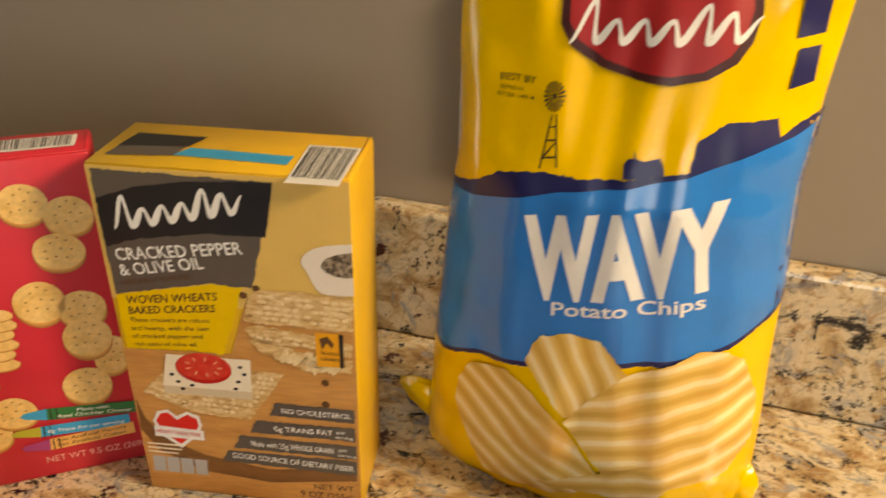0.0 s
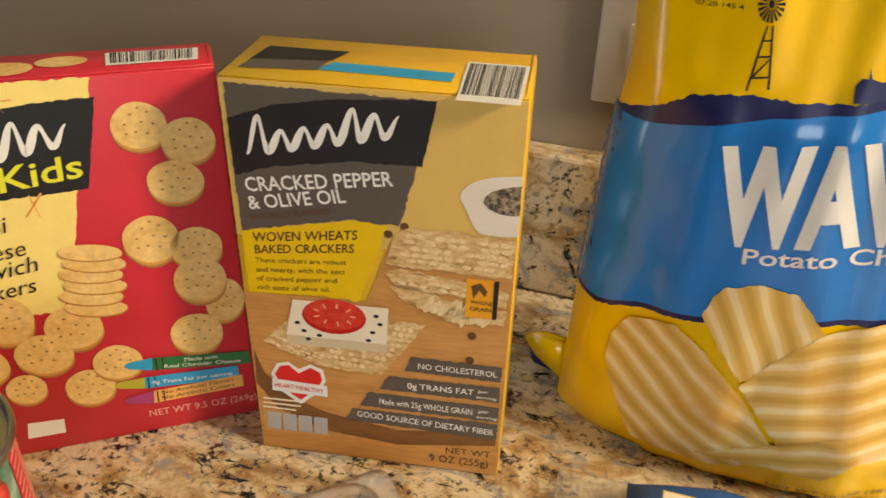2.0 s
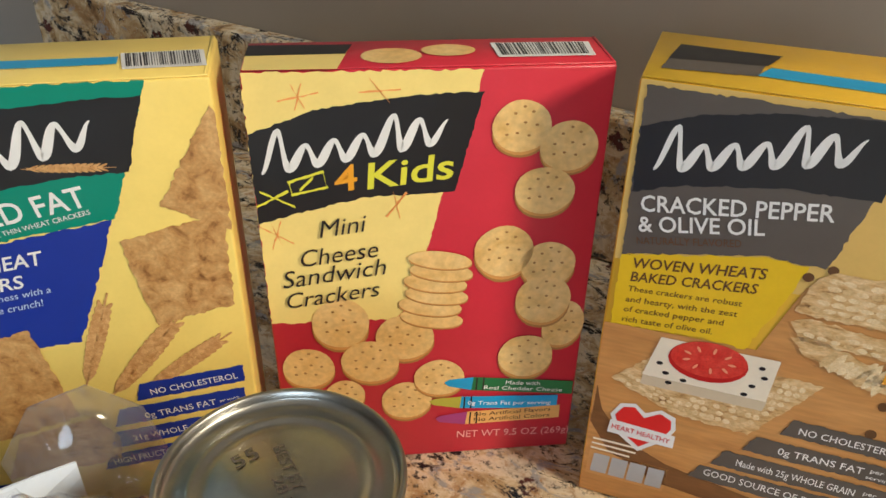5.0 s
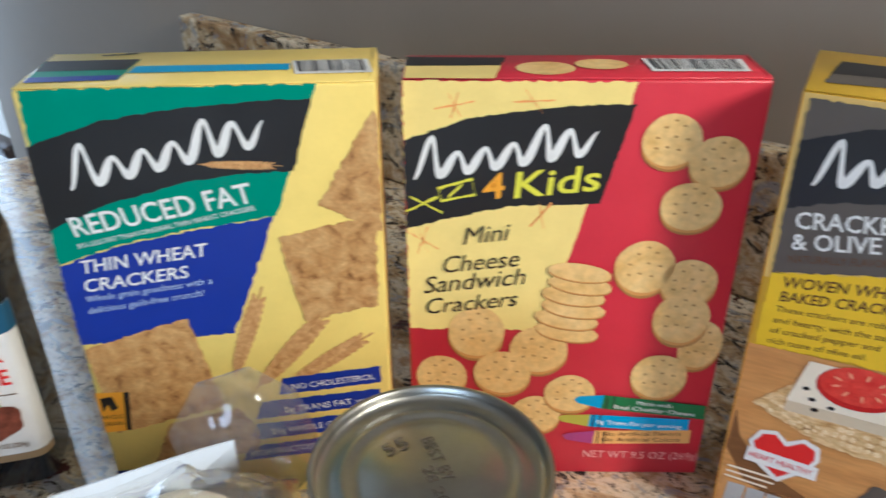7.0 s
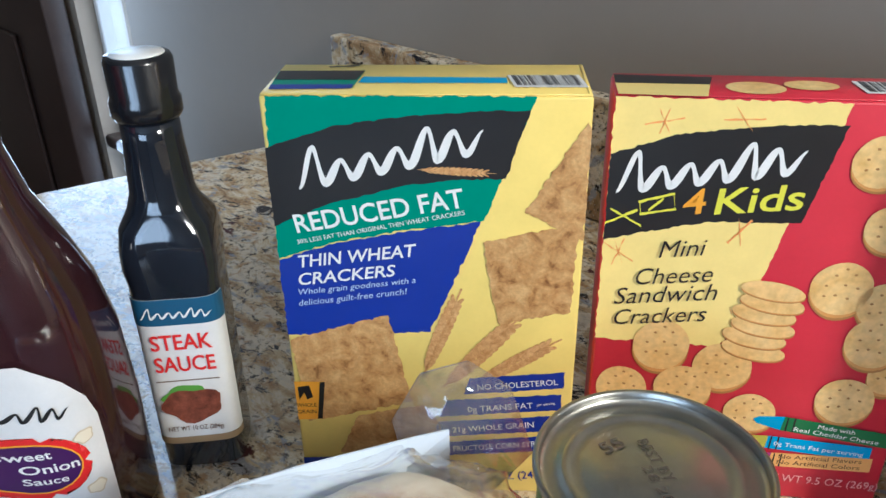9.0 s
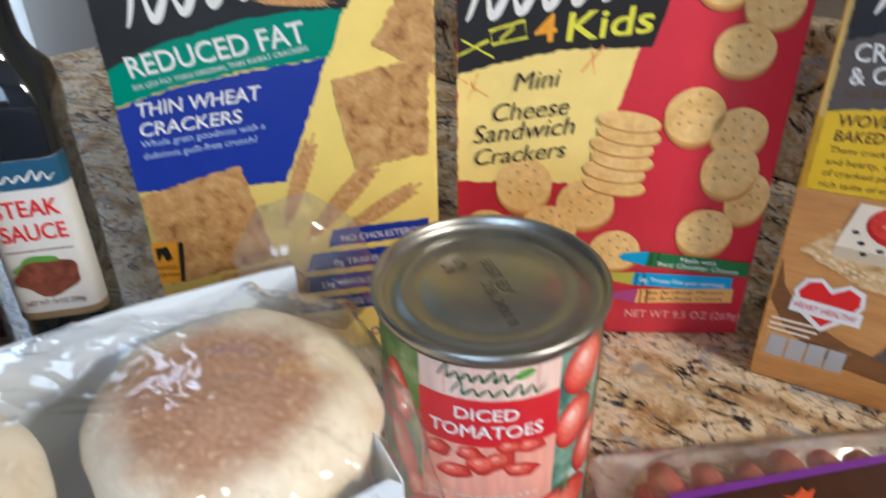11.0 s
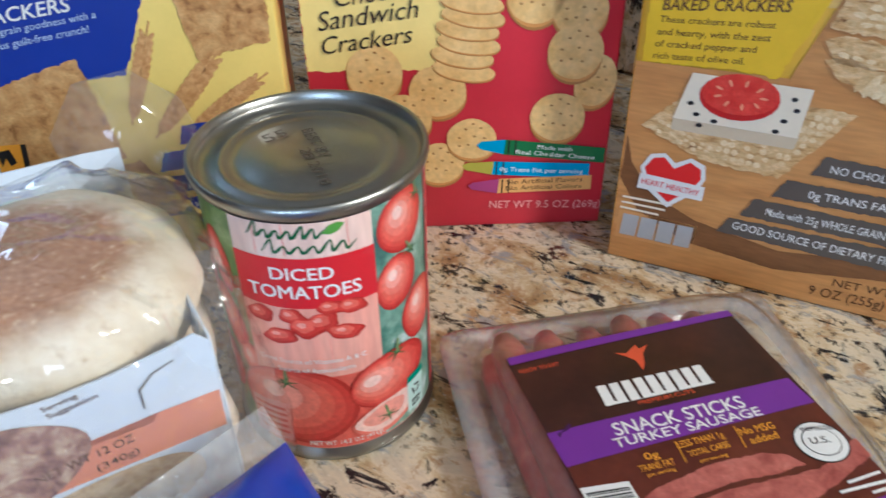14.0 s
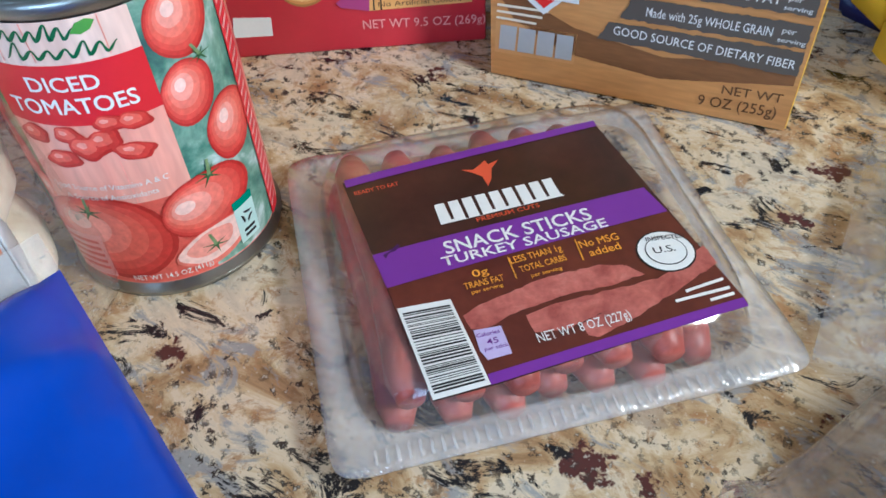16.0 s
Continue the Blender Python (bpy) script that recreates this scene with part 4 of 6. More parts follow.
# pepper carton, front
flat(S_pep, "tan_panel", INK_GOLD, 1, [(0.6, 196.2), (120, 196.2), (120, 131.9), (64.5, 126.9), (0.6, 127)])
flat(S_pep, "wood_picture", INK_WOOD, 2, [(0.6, 97.7), (57.3, 100.1), (67.3, 130.4), (96.9, 130.8), (120, 134.6), (120, 0.8), (0.6, 0.8)])
flat(S_pep, "board_shadow", INK_DARK_WOOD, 3, [(1.7, 65), (5.2, 52.2), (16.5, 38.5), (35.2, 30.3), (70.3, 24.2), (118.3, 31.2), (118.4, 22), (70.4, 14), (32, 18), (10.4, 29.7), (1.1, 44.2)], 0.15)
flat(S_pep, "grey_panel", INK_GREY, 3, [(2.6, 194.5), (85.7, 193.7), (79.3, 167.5), (71.4, 138.7), (50.6, 139.6), (26.9, 134.5), (3, 129.2)], 0.5)
flat(S_pep, "yellow_panel", INK_GOLD_YELLOW, 3, [(3.3, 129.2), (26.9, 133.9), (50.6, 139.1), (66.3, 138.8), (60.3, 118.3), (52.9, 99.1), (35.1, 100.3), (2.8, 97.7)], 0.6)
flat(S_pep, "black_band", INK_BLACK, 4, [(2.5, 180), (20.9, 186.9), (47.2, 191.4), (86.1, 193.9), (80.9, 166.4), (51.1, 165.9), (19.2, 160.7), (3.2, 155.3)], 0.4)
wordmark(S_pep, INK_WHITE, 5, (9.1, 164.2), (70.8, 177.4), 16.7)
wheat_ear(S_pep, (48.9, 170.8), (74.2, 169.5), 2)
words(S_pep, "title", INK_WHITE, 5, 'CRACKED PEPPER', (7.3, 148.3), (69.3, 157), 7.2)
words(S_pep, "title", INK_WHITE, 5, '& OLIVE OIL', (7.8, 140), (49.6, 147.5), 7)
words(S_pep, "small_print", INK_BROWN, 5, 'NATURALLY FLAVORED', (7.9, 134.7), (43.2, 141.3), 3.4)
words(S_pep, "title", INK_BROWN, 4, 'WOVEN WHEATS', (8.2, 124.5), (54.2, 130.6), 4.9, 0.2)
words(S_pep, "title", INK_BROWN, 4, 'BAKED CRACKERS', (7.8, 118.6), (52.5, 124), 4.7, 0.2)
words(S_pep, "small_print", INK_BROWN, 4, 'These crackers are robust', (7.7, 114.1), (48.3, 117.5), 2.8, 0.12)
words(S_pep, "small_print", INK_BROWN, 4, 'and hearty, with the zest', (7.3, 109.2), (47.7, 112.7), 2.9, 0.12)
words(S_pep, "small_print", INK_BROWN, 4, 'of cracked pepper and', (7.2, 104.6), (44, 107.8), 2.9, 0.12)
words(S_pep, "small_print", INK_BROWN, 4, 'rich taste of olive oil.', (7.1, 99.9), (40.6, 102.8), 2.9, 0.12)
flat(S_pep, "printed_bowl", INK_BOWL, 3, [(96.1, 154.1), (96.6, 157.1), (98.9, 160.2), (102.8, 162.7), (108.1, 164.5), (114.5, 165.5), (120.2, 166.2), (120.2, 139), (115.6, 138.5), (108.9, 138.4), (104.8, 139.1), (102.4, 141.3), (100.6, 145), (98.8, 149.4)])
flat(S_pep, "printed_pepper", PEPPER, 4, [(105.4, 153.6), (106.3, 156.2), (108.6, 158.3), (112.8, 160.3), (117, 161.3), (120.2, 161.9), (120.2, 148.9), (117, 148.3), (111.9, 148.9), (108, 150.6)], 0.2)
flat(S_pep, "printed_cracker", WOVEN_CRACKER, 5, [(67, 109.1), (74.2, 111.2), (100.7, 102.4), (118.5, 102.7), (117.9, 94.8), (96.4, 93.2), (74.3, 102.1)], 0.7)
flat(S_pep, "printed_cracker", WOVEN_CRACKER, 5, [(65.3, 115.5), (71.7, 118.3), (97.7, 115.7), (118.4, 112.1), (118.1, 104.1), (99.3, 107.4), (70.6, 108.6)], 0.7)
flat(S_pep, "printed_cracker", WOVEN_CRACKER, 5, [(65.7, 120.2), (68, 131.3), (73.7, 137.8), (96.5, 139), (120.1, 137.6), (119, 118.8), (98.6, 119.1), (78.7, 119.5)], 0.7)
woven(S_pep, 5.5, [(69, 121.5), (118, 120.5), (119, 136), (74, 136.5)], 10, 5)
woven(S_pep, 5.5, [(70.5, 110.5), (117, 105.5), (117.5, 110.5), (70, 116)], 10, 2)
woven(S_pep, 5.5, [(73.5, 104.5), (98, 95), (116, 97), (99, 101.5)], 7, 2)
flat(S_pep, "grain_stamp", INK_ORANGE, 6, [(100.4, 117.3), (114.3, 117.5), (114.1, 97.9), (100.5, 97.7)])
flat(S_pep, "stamp_strip", INK_BLACK, 7, [(112, 117.3), (114.3, 117.5), (114.1, 97.9), (112.2, 97.7)])
words(S_pep, "stamp_text", INK_BLACK, 7, 'WHOLE', (102.5, 104.9), (111.7, 104.9), 2.3)
words(S_pep, "stamp_text", INK_BLACK, 7, 'GRAIN', (102.5, 101.4), (111.7, 101.5), 2.3)
flat(S_pep, "stamp_drawing", INK_BROWN, 7, [(102.4, 113.9), (106.5, 115.7), (109.6, 111.8), (108.6, 108.9), (106.1, 112), (103.7, 107.8)])
flat(S_pep, "printed_cracker", WOVEN_CRACKER, 4, [(6.9, 70.7), (21.9, 87), (49.8, 91.3), (83.4, 90.3), (62.7, 58.2), (33.6, 59.8)], 0.6)
woven(S_pep, 4.5, [(33, 62), (61, 60.5), (80, 88), (52, 89)], 9, 9)
woven(S_pep, 4.5, [(9, 70), (33, 61.5), (38, 66), (14, 75)], 8, 3)
flat(S_pep, "cheese_side", INK_CREAM_SIDE, 5, [(18.8, 77.4), (66, 77.8), (65.2, 72.1), (18.4, 71.3)])
flat(S_pep, "printed_cheese", INK_CREAM, 6, [(23, 96.7), (66.6, 97.5), (65.5, 77.1), (18.5, 76.4)])
SLICE_RIM, SLICE_FLESH, SLICE_SEED = ink("slice_rim", (0.50, 0.012, 0.010)), mottled("slice_flesh", [(0.3, (0.58, 0.02, 0.015)), (0.7, (0.74, 0.08, 0.05))], 180, 0.3), ink("slice_seed", (0.80, 0.32, 0.18))
oval(S_pep, "tomato_slice", SLICE_RIM, 7, (41.6, 89.6), 14.8, 9.6, 4)
oval(S_pep, "tomato_slice", SLICE_FLESH, 8, (41.8, 90.8), 14.2, 8.4, 4)
for i in range(9):
    a = 2 * math.pi * i / 9
    oval(S_pep, "tomato_seed", SLICE_SEED, 9, (41.8 + 8.6 * math.cos(a), 90.8 + 4.9 * math.sin(a)), 1.5, 0.55, 40 * i)
oval(S_pep, "pepper_fleck", INK_BLACK, 7, (27.2, 79.8), 1.3, 0.9, 6.1)
oval(S_pep, "pepper_fleck", INK_BLACK, 7, (24.3, 84.1), 1.3, 0.9, 6)
oval(S_pep, "pepper_fleck", INK_BLACK, 7, (61, 92.5), 1.2, 0.9, 5.9)
oval(S_pep, "pepper_fleck", INK_BLACK, 7, (59.2, 83.2), 1.3, 0.9, 6.1)
oval(S_pep, "pepper_fleck", INK_BLACK, 7, (62.7, 88.2), 1.2, 0.9, 6)
oval(S_pep, "pepper_fleck", INK_BLACK, 7, (29, 75.3), 1.3, 0.9, 6.2)
oval(S_pep, "pepper_fleck", INK_BLACK, 7, (57.2, 78.4), 1.3, 0.9, 6.2)
oval(S_pep, "pepper_fleck", INK_BLACK, 7, (34.3, 78.1), 1.3, 0.9, 6.1)
oval(S_pep, "peppercorn", INK_BROWN, 4, (66.8, 134.6), 1.9, 1.8, 4.8)
oval(S_pep, "peppercorn", INK_BROWN, 4, (73.7, 138.9), 1.8, 1.8, 4.8)
oval(S_pep, "peppercorn", INK_BROWN, 4, (104, 87.4), 1.9, 2.1, 6.1)
oval(S_pep, "peppercorn", INK_BROWN, 4, (103.6, 73.5), 2, 2.2, 6.4)
flat(S_pep, "heart_border", INK_WHITE, 5, [(8.9, 51.3), (12.3, 58.3), (18.3, 60), (22.8, 56.2), (28.8, 59.9), (34.8, 57.6), (35.9, 51.1), (33, 44), (22.5, 34), (12.6, 41.5)])
flat(S_pep, "heart", INK_RED, 6, [(10.8, 51.5), (13.8, 56.8), (18.2, 58), (22.7, 53.5), (28.7, 57.9), (33.4, 55.5), (34, 50.9), (31.4, 45.5), (22.6, 36.8), (14.1, 43.4)])
flat(S_pep, "heart_banner", INK_WHITE, 7, [(9.3, 48.6), (36.3, 47.8), (36.3, 40.9), (8.7, 41)])
words(S_pep, "banner_text", INK_RED, 8, 'HEART HEALTHY', (10.3, 43.6), (34.5, 43.1), 3.1)
flat(S_pep, "nutrition_panel", INK_TAN, 3, [(2.8, 27.6), (36.7, 27.7), (36, 13), (2.2, 12.2)])
flat(S_pep, "nutrition_box", INK_SILVER, 5, [(4.9, 26.1), (11.9, 26.3), (11.1, 14.5), (4.1, 14.3)])
flat(S_pep, "nutrition_box", INK_SILVER, 5, [(12.8, 26.2), (19.8, 26.3), (19.1, 14.6), (12.1, 14.4)])
flat(S_pep, "nutrition_box", INK_SILVER, 5, [(20.7, 26.3), (27.6, 26.4), (27.1, 14.7), (20.1, 14.5)])
flat(S_pep, "nutrition_box", INK_SILVER, 5, [(28.6, 26.3), (35.4, 26.5), (35, 14.8), (28.1, 14.6)])
flat(S_pep, "illegible_text", INK_CREAM, 4, [(3.4, 35.5), (24.5, 36), (24.5, 34.9), (3.3, 34.4)])
flat(S_pep, "illegible_text", INK_CREAM, 4, [(3.2, 32.6), (22.2, 32.9), (22.1, 31.8), (3.1, 31.6)])
flat(S_pep, "illegible_text", INK_CREAM, 4, [(3, 29.8), (19.8, 29.8), (19.8, 28.7), (2.9, 28.7)])
flat(S_pep, "grey_banner", INK_GREY, 5, [(76.9, 71.5), (118.3, 71.7), (118.2, 62.8), (73.7, 62.8)], 0.4)
words(S_pep, "banner_text", INK_WHITE, 6, 'NO CHOLESTEROL', (80.1, 65.1), (116.5, 65.5), 3.8)
flat(S_pep, "grey_banner", INK_GREY, 5, [(66.1, 58.6), (118.2, 59.3), (118.4, 50.4), (62.2, 49.9)], 0.4)
words(S_pep, "banner_text", INK_WHITE, 6, '0g TRANS FAT', (75.2, 52.5), (106.3, 53.2), 3.9)
flat(S_pep, "grey_banner", INK_GREY, 5, [(56.4, 47.2), (118.6, 47.4), (118.5, 37.9), (52.1, 38.1)], 0.4)
words(S_pep, "banner_text", INK_WHITE, 6, 'Made with 25g WHOLE GRAIN', (61.7, 40.6), (106.2, 40.8), 4.1)
flat(S_pep, "grey_banner", INK_GREY, 5, [(48.3, 35.8), (118.4, 36.8), (118.4, 26.3), (44.6, 27.6)], 0.4)
words(S_pep, "banner_text", INK_WHITE, 6, 'GOOD SOURCE OF DIETARY FIBER', (50.4, 30.8), (116.8, 29.3), 4.2)
words(S_pep, "banner_text", INK_WHITE, 6, 'per', (108.4, 55.1), (113, 55), 2.3)
words(S_pep, "banner_text", INK_WHITE, 6, 'serving', (107.6, 51.7), (117, 51.6), 2)
words(S_pep, "banner_text", INK_WHITE, 6, 'per', (109.2, 42.9), (113.8, 42.8), 2.4)
words(S_pep, "banner_text", INK_WHITE, 6, 'serving', (108.4, 39.3), (117.9, 39.2), 2)
words(S_pep, "net_weight", INK_BROWN, 4, 'NET WT', (94.4, 12.6), (116.4, 13.4), 4.7)
words(S_pep, "net_weight", INK_BROWN, 4, '9 OZ (255g)', (86.5, 5.5), (115.5, 6.2), 5.6)

# pepper carton, top
flat(S_pep_top, "grey_patch", INK_GREY, 1, [(5.4, 8.9), (9, 36.9), (43.6, 36.6), (38.2, 24), (36.1, 12.6)], 0.3)
flat(S_pep_top, "black_patch", INK_BLACK, 2, [(6.6, 20.2), (9, 36.9), (43.6, 36.6), (39.1, 24.2)])
flat(S_pep_top, "blue_strip", INK_CYAN, 1, [(40.2, 23), (90, 20.9), (89.4, 10.9), (35.9, 13.3)])
barcode(S_pep_top, [(93.7, -7.7), (117.2, -7.9), (118.3, 35.2), (93.1, 35.3)], 26)

# chip bag, bands and corner folds
flat(S_chips, "navy_skyline", INK_NAVY, 0, [(-95.5, 172), (-84, 179), (-72, 186), (-59, 194), (-36, 198), (-15, 198), (5, 200), (36, 206), (37, 218), (49, 226), (72, 227), (75, 219), (83, 224), (95.5, 227), (95.5, 132), (80, 122), (60, 115), (18, 107), (-30, 97), (-61, 91), (-95.5, 76)], 0.5)
flat(S_chips, "blue_band", paint("bag_blue", (0.008, 0.19, 0.62), 0.20, var=0.06, scale=25, relief=0.45, relief_scale=34, coat=0.2), 1, [(-95.5, 79), (-61, 94), (-30, 100), (18, 110), (60, 118), (80, 125), (95.5, 135), (95.5, 223), (83, 219), (59, 212), (36, 204), (8, 197), (-25, 191), (-88, 173), (-95.5, 170)])
def fold(name, pts, thick, material, parent):
    bm = bmesh.new()
    lo_, hi_ = [bm.verts.new((x, y - thick, z)) for x, y, z in pts], [bm.verts.new((x, y + thick, z)) for x, y, z in pts]
    bm.faces.new(lo_), bm.faces.new(hi_[::-1])
    for i in range(len(pts)):
        j = (i + 1) % len(pts)
        bm.faces.new((lo_[i], lo_[j], hi_[j], hi_[i]))
    bmesh.ops.bevel(bm, geom=bm.edges, offset=thick * 0.6, segments=2, affect="EDGES")
    return part(name, bm, material, parent)


fold("corner_fold", [(-0.088, -0.006, 0.006), (-0.113, 0.004, 0.016), (-0.121, 0.006, 0.027), (-0.110, 0.004, 0.033), (-0.093, -0.002, 0.036)], 0.003, BAG_YELLOW, chips)
fold("corner_fold", [(-0.085, 0.004, 0.002), (-0.116, 0.012, 0.004), (-0.118, 0.012, 0.016), (-0.09, 0.006, 0.014)], 0.003, INK_NAVY, chips)
fold("corner_fold", [(0.080, -0.014, 0.001), (0.099, -0.012, 0.003), (0.102, -0.010, 0.022), (0.094, -0.008, 0.034), (0.083, -0.012, 0.028)], 0.003, BAG_YELLOW, chips)
words(S_chips, "net_weight", INK_BLACK, 3, "NET WT 10 OZ (283.5g)", (18, 7), (84, 9), 3.6)

# chip bag, front
words(S_chips, "bold_title", INK_WHITE, 3, 'WAVY', (-34.3, 137.8), (65.0, 155.4), 44, 0.06)
words(S_chips, "title", INK_WHITE, 3, 'Potato Chips', (-20.7, 129.8), (54, 142.4), 7.9, 0.05)
flat(S_chips, "windmill_tower", INK_BLACK, 3, [(-38, 199.2), (-37, 199.4), (-33.6, 222.5), (-34.3, 222.5)])
flat(S_chips, "windmill_tower", INK_BLACK, 3, [(-29.2, 201), (-28.2, 201.1), (-31.5, 222.8), (-32.4, 222.7)])
flat(S_chips, "windmill_tower", INK_BLACK, 3, [(-37.2, 204.2), (-29.4, 205.7), (-29.3, 205), (-37.1, 203.4)])
flat(S_chips, "windmill_tower", INK_BLACK, 3, [(-35.9, 211.7), (-30.3, 212.8), (-30.2, 212.1), (-36, 211)])
flat(S_chips, "windmill_tower", INK_BLACK, 3, [(-35.1, 217.4), (-30.9, 218.1), (-30.8, 217.5), (-35.3, 216.8)])
flat(S_chips, "windmill_tower", INK_BLACK, 3, [(-37.2, 203.9), (-30.4, 212.1), (-30.1, 211.7), (-36.6, 203.2)])
wheel(S_chips, "windmill_wheel", INK_BLACK, 3, (-34, 229.7), 5.4, 6.3, 5.5)
flat(S_chips, "printed_tractor", INK_NAVY, 3, [(5.2, 200.9), (4.5, 206.6), (6.3, 209.4), (8.7, 209.6), (8.5, 213.2), (9.9, 209.8), (14.1, 208.9), (21.1, 210.5), (23.3, 207.6), (24.5, 203.3)])
words(S_chips, "date_print", INK_BLACK, 3, 'BEST BY', (-63.8, 232.1), (-44.4, 233.2), 3.3)
words(S_chips, "date_print", INK_BLACK, 3, 'SEP0216', (-63.8, 228.3), (-50.8, 229), 2)
words(S_chips, "date_print", INK_BLACK, 3, '07:28 145 4', (-64.9, 225.2), (-44.5, 226.2), 2)
flat(S_chips, "printed_chip", CHIP, 4, [(-31.1, 100.9), (-28.9, 109.3), (-25, 116.9), (-9.8, 122.5), (6, 121), (14, 112.5), (23.1, 102.2), (4.1, 75.7), (-7.7, 71.4)], 0.5)
flat(S_chips, "printed_chip", CHIP_RIGHT, 5, [(-7.4, 68.8), (5, 86.8), (19.6, 102.7), (55.1, 118.8), (68.5, 117.3), (77.5, 110.8), (88.2, 83.2), (87.9, 58), (78, 43.4), (48, 37.7), (16.8, 38.7)], 0.5)
flat(S_chips, "printed_chip", CHIP_LEFT, 6, [(-69.9, 58.1), (-68.8, 72.4), (-62.8, 85.3), (-41.4, 92.2), (-26.2, 83.7), (-3.4, 60.9), (19.5, 30.9), (2.4, 18.9), (-20.8, 12.4), (-49, 13.2), (-58, 28.3)], 0.5)
flat(S_chips, "printed_chip", CHIP_RIGHT, 7, [(-18.7, 20.7), (13.9, 39.4), (41.9, 54.4), (49.7, 38.8), (39.6, 22.4), (13.6, 22.4)], 0.5)
flat(S_chips, "nutrition_panel", INK_PALE_BLUE, 3, [(-76.9, 0.9), (-68.3, -1.4), (-43.8, 6.8), (-43.3, -6.5), (-67.6, -14), (-75.5, -10.2)])
flat(S_chips, "brand_badge", INK_BADGE_DARK, 3, [(-37.2, 282.8), (-35.7, 258.4), (-29.1, 250.1), (-14.4, 243.1), (3.1, 239.8), (20, 239.2), (35.9, 242.8), (47.6, 249.4), (52.4, 257.5), (54.1, 269), (50.5, 286.9)])
flat(S_chips, "brand_badge", INK_BADGE, 4, [(-33.7, 283), (-31.6, 259.8), (-25.6, 252.6), (-12.4, 246.4), (2.7, 243.1), (19.5, 242.7), (33.6, 245.7), (43.7, 251.9), (48.5, 258.8), (49.9, 269.3), (47, 286.8)])
wordmark(S_chips, INK_WHITE, 5, (-30.4, 250.6), (52.4, 257.7), 17.9)
flat(S_chips, "blue_badge", INK_NAVY, 3, [(70.2, 277.5), (82.5, 277.6), (83.8, 260.8), (71.4, 259.3)])
flat(S_chips, "blue_badge", INK_NAVY, 3, [(73.6, 255.1), (83.4, 256.1), (84.6, 241.3), (73.5, 238.8)])

# can label, panels
def can_panel(name, material, k, s0, s1, z0, z1):
    flat(S_can, name, material, k, [(s0, z0), (s1, z0), (s1, z1), (s0, z1)])


def layered(surface, name, mats, k, polys):
    """Flat shapes of one printed picture, one above the other, as one mesh bent round the surface."""
    bm = bmesh.new()
    for slot, pts in polys:
        bm.faces.new([bm.verts.new((x, y, slot)) for x, y in pts]).material_index = slot
    ob, put, cell = surface
    for axis in (0, 1):
        cs = [v.co[axis] for v in bm.verts]
        for i in range(math.floor(min(cs) / cell), math.ceil(max(cs) / cell) + 1):
            at, no = Vector((0, 0, 0)), Vector((0, 0, 0))
            at[axis], no[axis] = i * cell, 1
            bmesh.ops.bisect_plane(bm, geom=bm.verts[:] + bm.edges[:] + bm.faces[:], plane_co=at, plane_no=no, dist=1e-5)
    for v in bm.verts:
        v.co = put(v.co.x, v.co.y, k + 0.22 * v.co.z)
    return part(name, bm, mats, ob)


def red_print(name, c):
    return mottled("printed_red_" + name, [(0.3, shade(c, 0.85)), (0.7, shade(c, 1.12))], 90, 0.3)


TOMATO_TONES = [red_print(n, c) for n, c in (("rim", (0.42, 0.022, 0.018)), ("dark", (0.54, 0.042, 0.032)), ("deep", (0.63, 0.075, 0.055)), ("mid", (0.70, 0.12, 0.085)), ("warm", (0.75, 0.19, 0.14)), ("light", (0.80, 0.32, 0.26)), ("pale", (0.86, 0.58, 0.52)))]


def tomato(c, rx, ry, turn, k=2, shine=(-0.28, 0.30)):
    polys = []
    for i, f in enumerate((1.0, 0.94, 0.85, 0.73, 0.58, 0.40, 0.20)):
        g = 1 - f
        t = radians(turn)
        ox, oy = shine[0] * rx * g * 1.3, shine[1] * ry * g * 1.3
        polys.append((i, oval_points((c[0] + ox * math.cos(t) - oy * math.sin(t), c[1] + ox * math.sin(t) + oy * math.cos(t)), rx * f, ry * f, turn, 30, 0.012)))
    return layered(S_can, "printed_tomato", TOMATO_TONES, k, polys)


def calyx(c, size, turn, k=5):
    """Green star of narrow leaves with a stalk on a printed tomato."""
    pts, n = [], 6
    for i in range(n):
        a = 2 * math.pi * i / n + radians(turn)
        ln = size * (0.75 + 0.4 * ((i * 37) % 10) / 10)
        pts += [(c[0] + size * 0.16 * math.cos(a - 0.5), c[1] + size * 0.12 * math.sin(a - 0.5)), (c[0] + ln * math.cos(a), c[1] + 0.6 * ln * math.sin(a))]
    a = radians(turn + 70)
    stalk = [(c[0] - 0.6, c[1]), (c[0] + 0.7, c[1]), (c[0] + size * 0.7 * math.cos(a) + 0.5, c[1] + size * 0.9), (c[0] + size * 0.7 * math.cos(a) - 0.5, c[1] + size * 0.9)]
    return layered(S_can, "tomato_stem", [CALYX, CALYX_LIGHT], k, [(0, pts), (1, stalk)])


CALYX, CALYX_LIGHT = mottled("printed_calyx", [(0.3, (0.015, 0.06, 0.02)), (0.7, (0.10, 0.20, 0.07))], 300, 0.3), mottled("printed_stalk", [(0.3, (0.10, 0.18, 0.06)), (0.7, (0.28, 0.36, 0.18))], 300, 0.3)
CAN_LEAVES = mottled("label_leaves", [(0.3, (0.03, 0.08, 0.09)), (0.42, (0.08, 0.20, 0.15)), (0.55, (0.22, 0.36, 0.28)), (0.68, (0.55, 0.64, 0.62))], 60, 0.3)
CAN_LEFT = mottled("label_left_leaves", [(0.3, (0.04, 0.10, 0.03)), (0.5, (0.14, 0.24, 0.06)), (0.75, (0.48, 0.52, 0.30))], 60, 0.3)
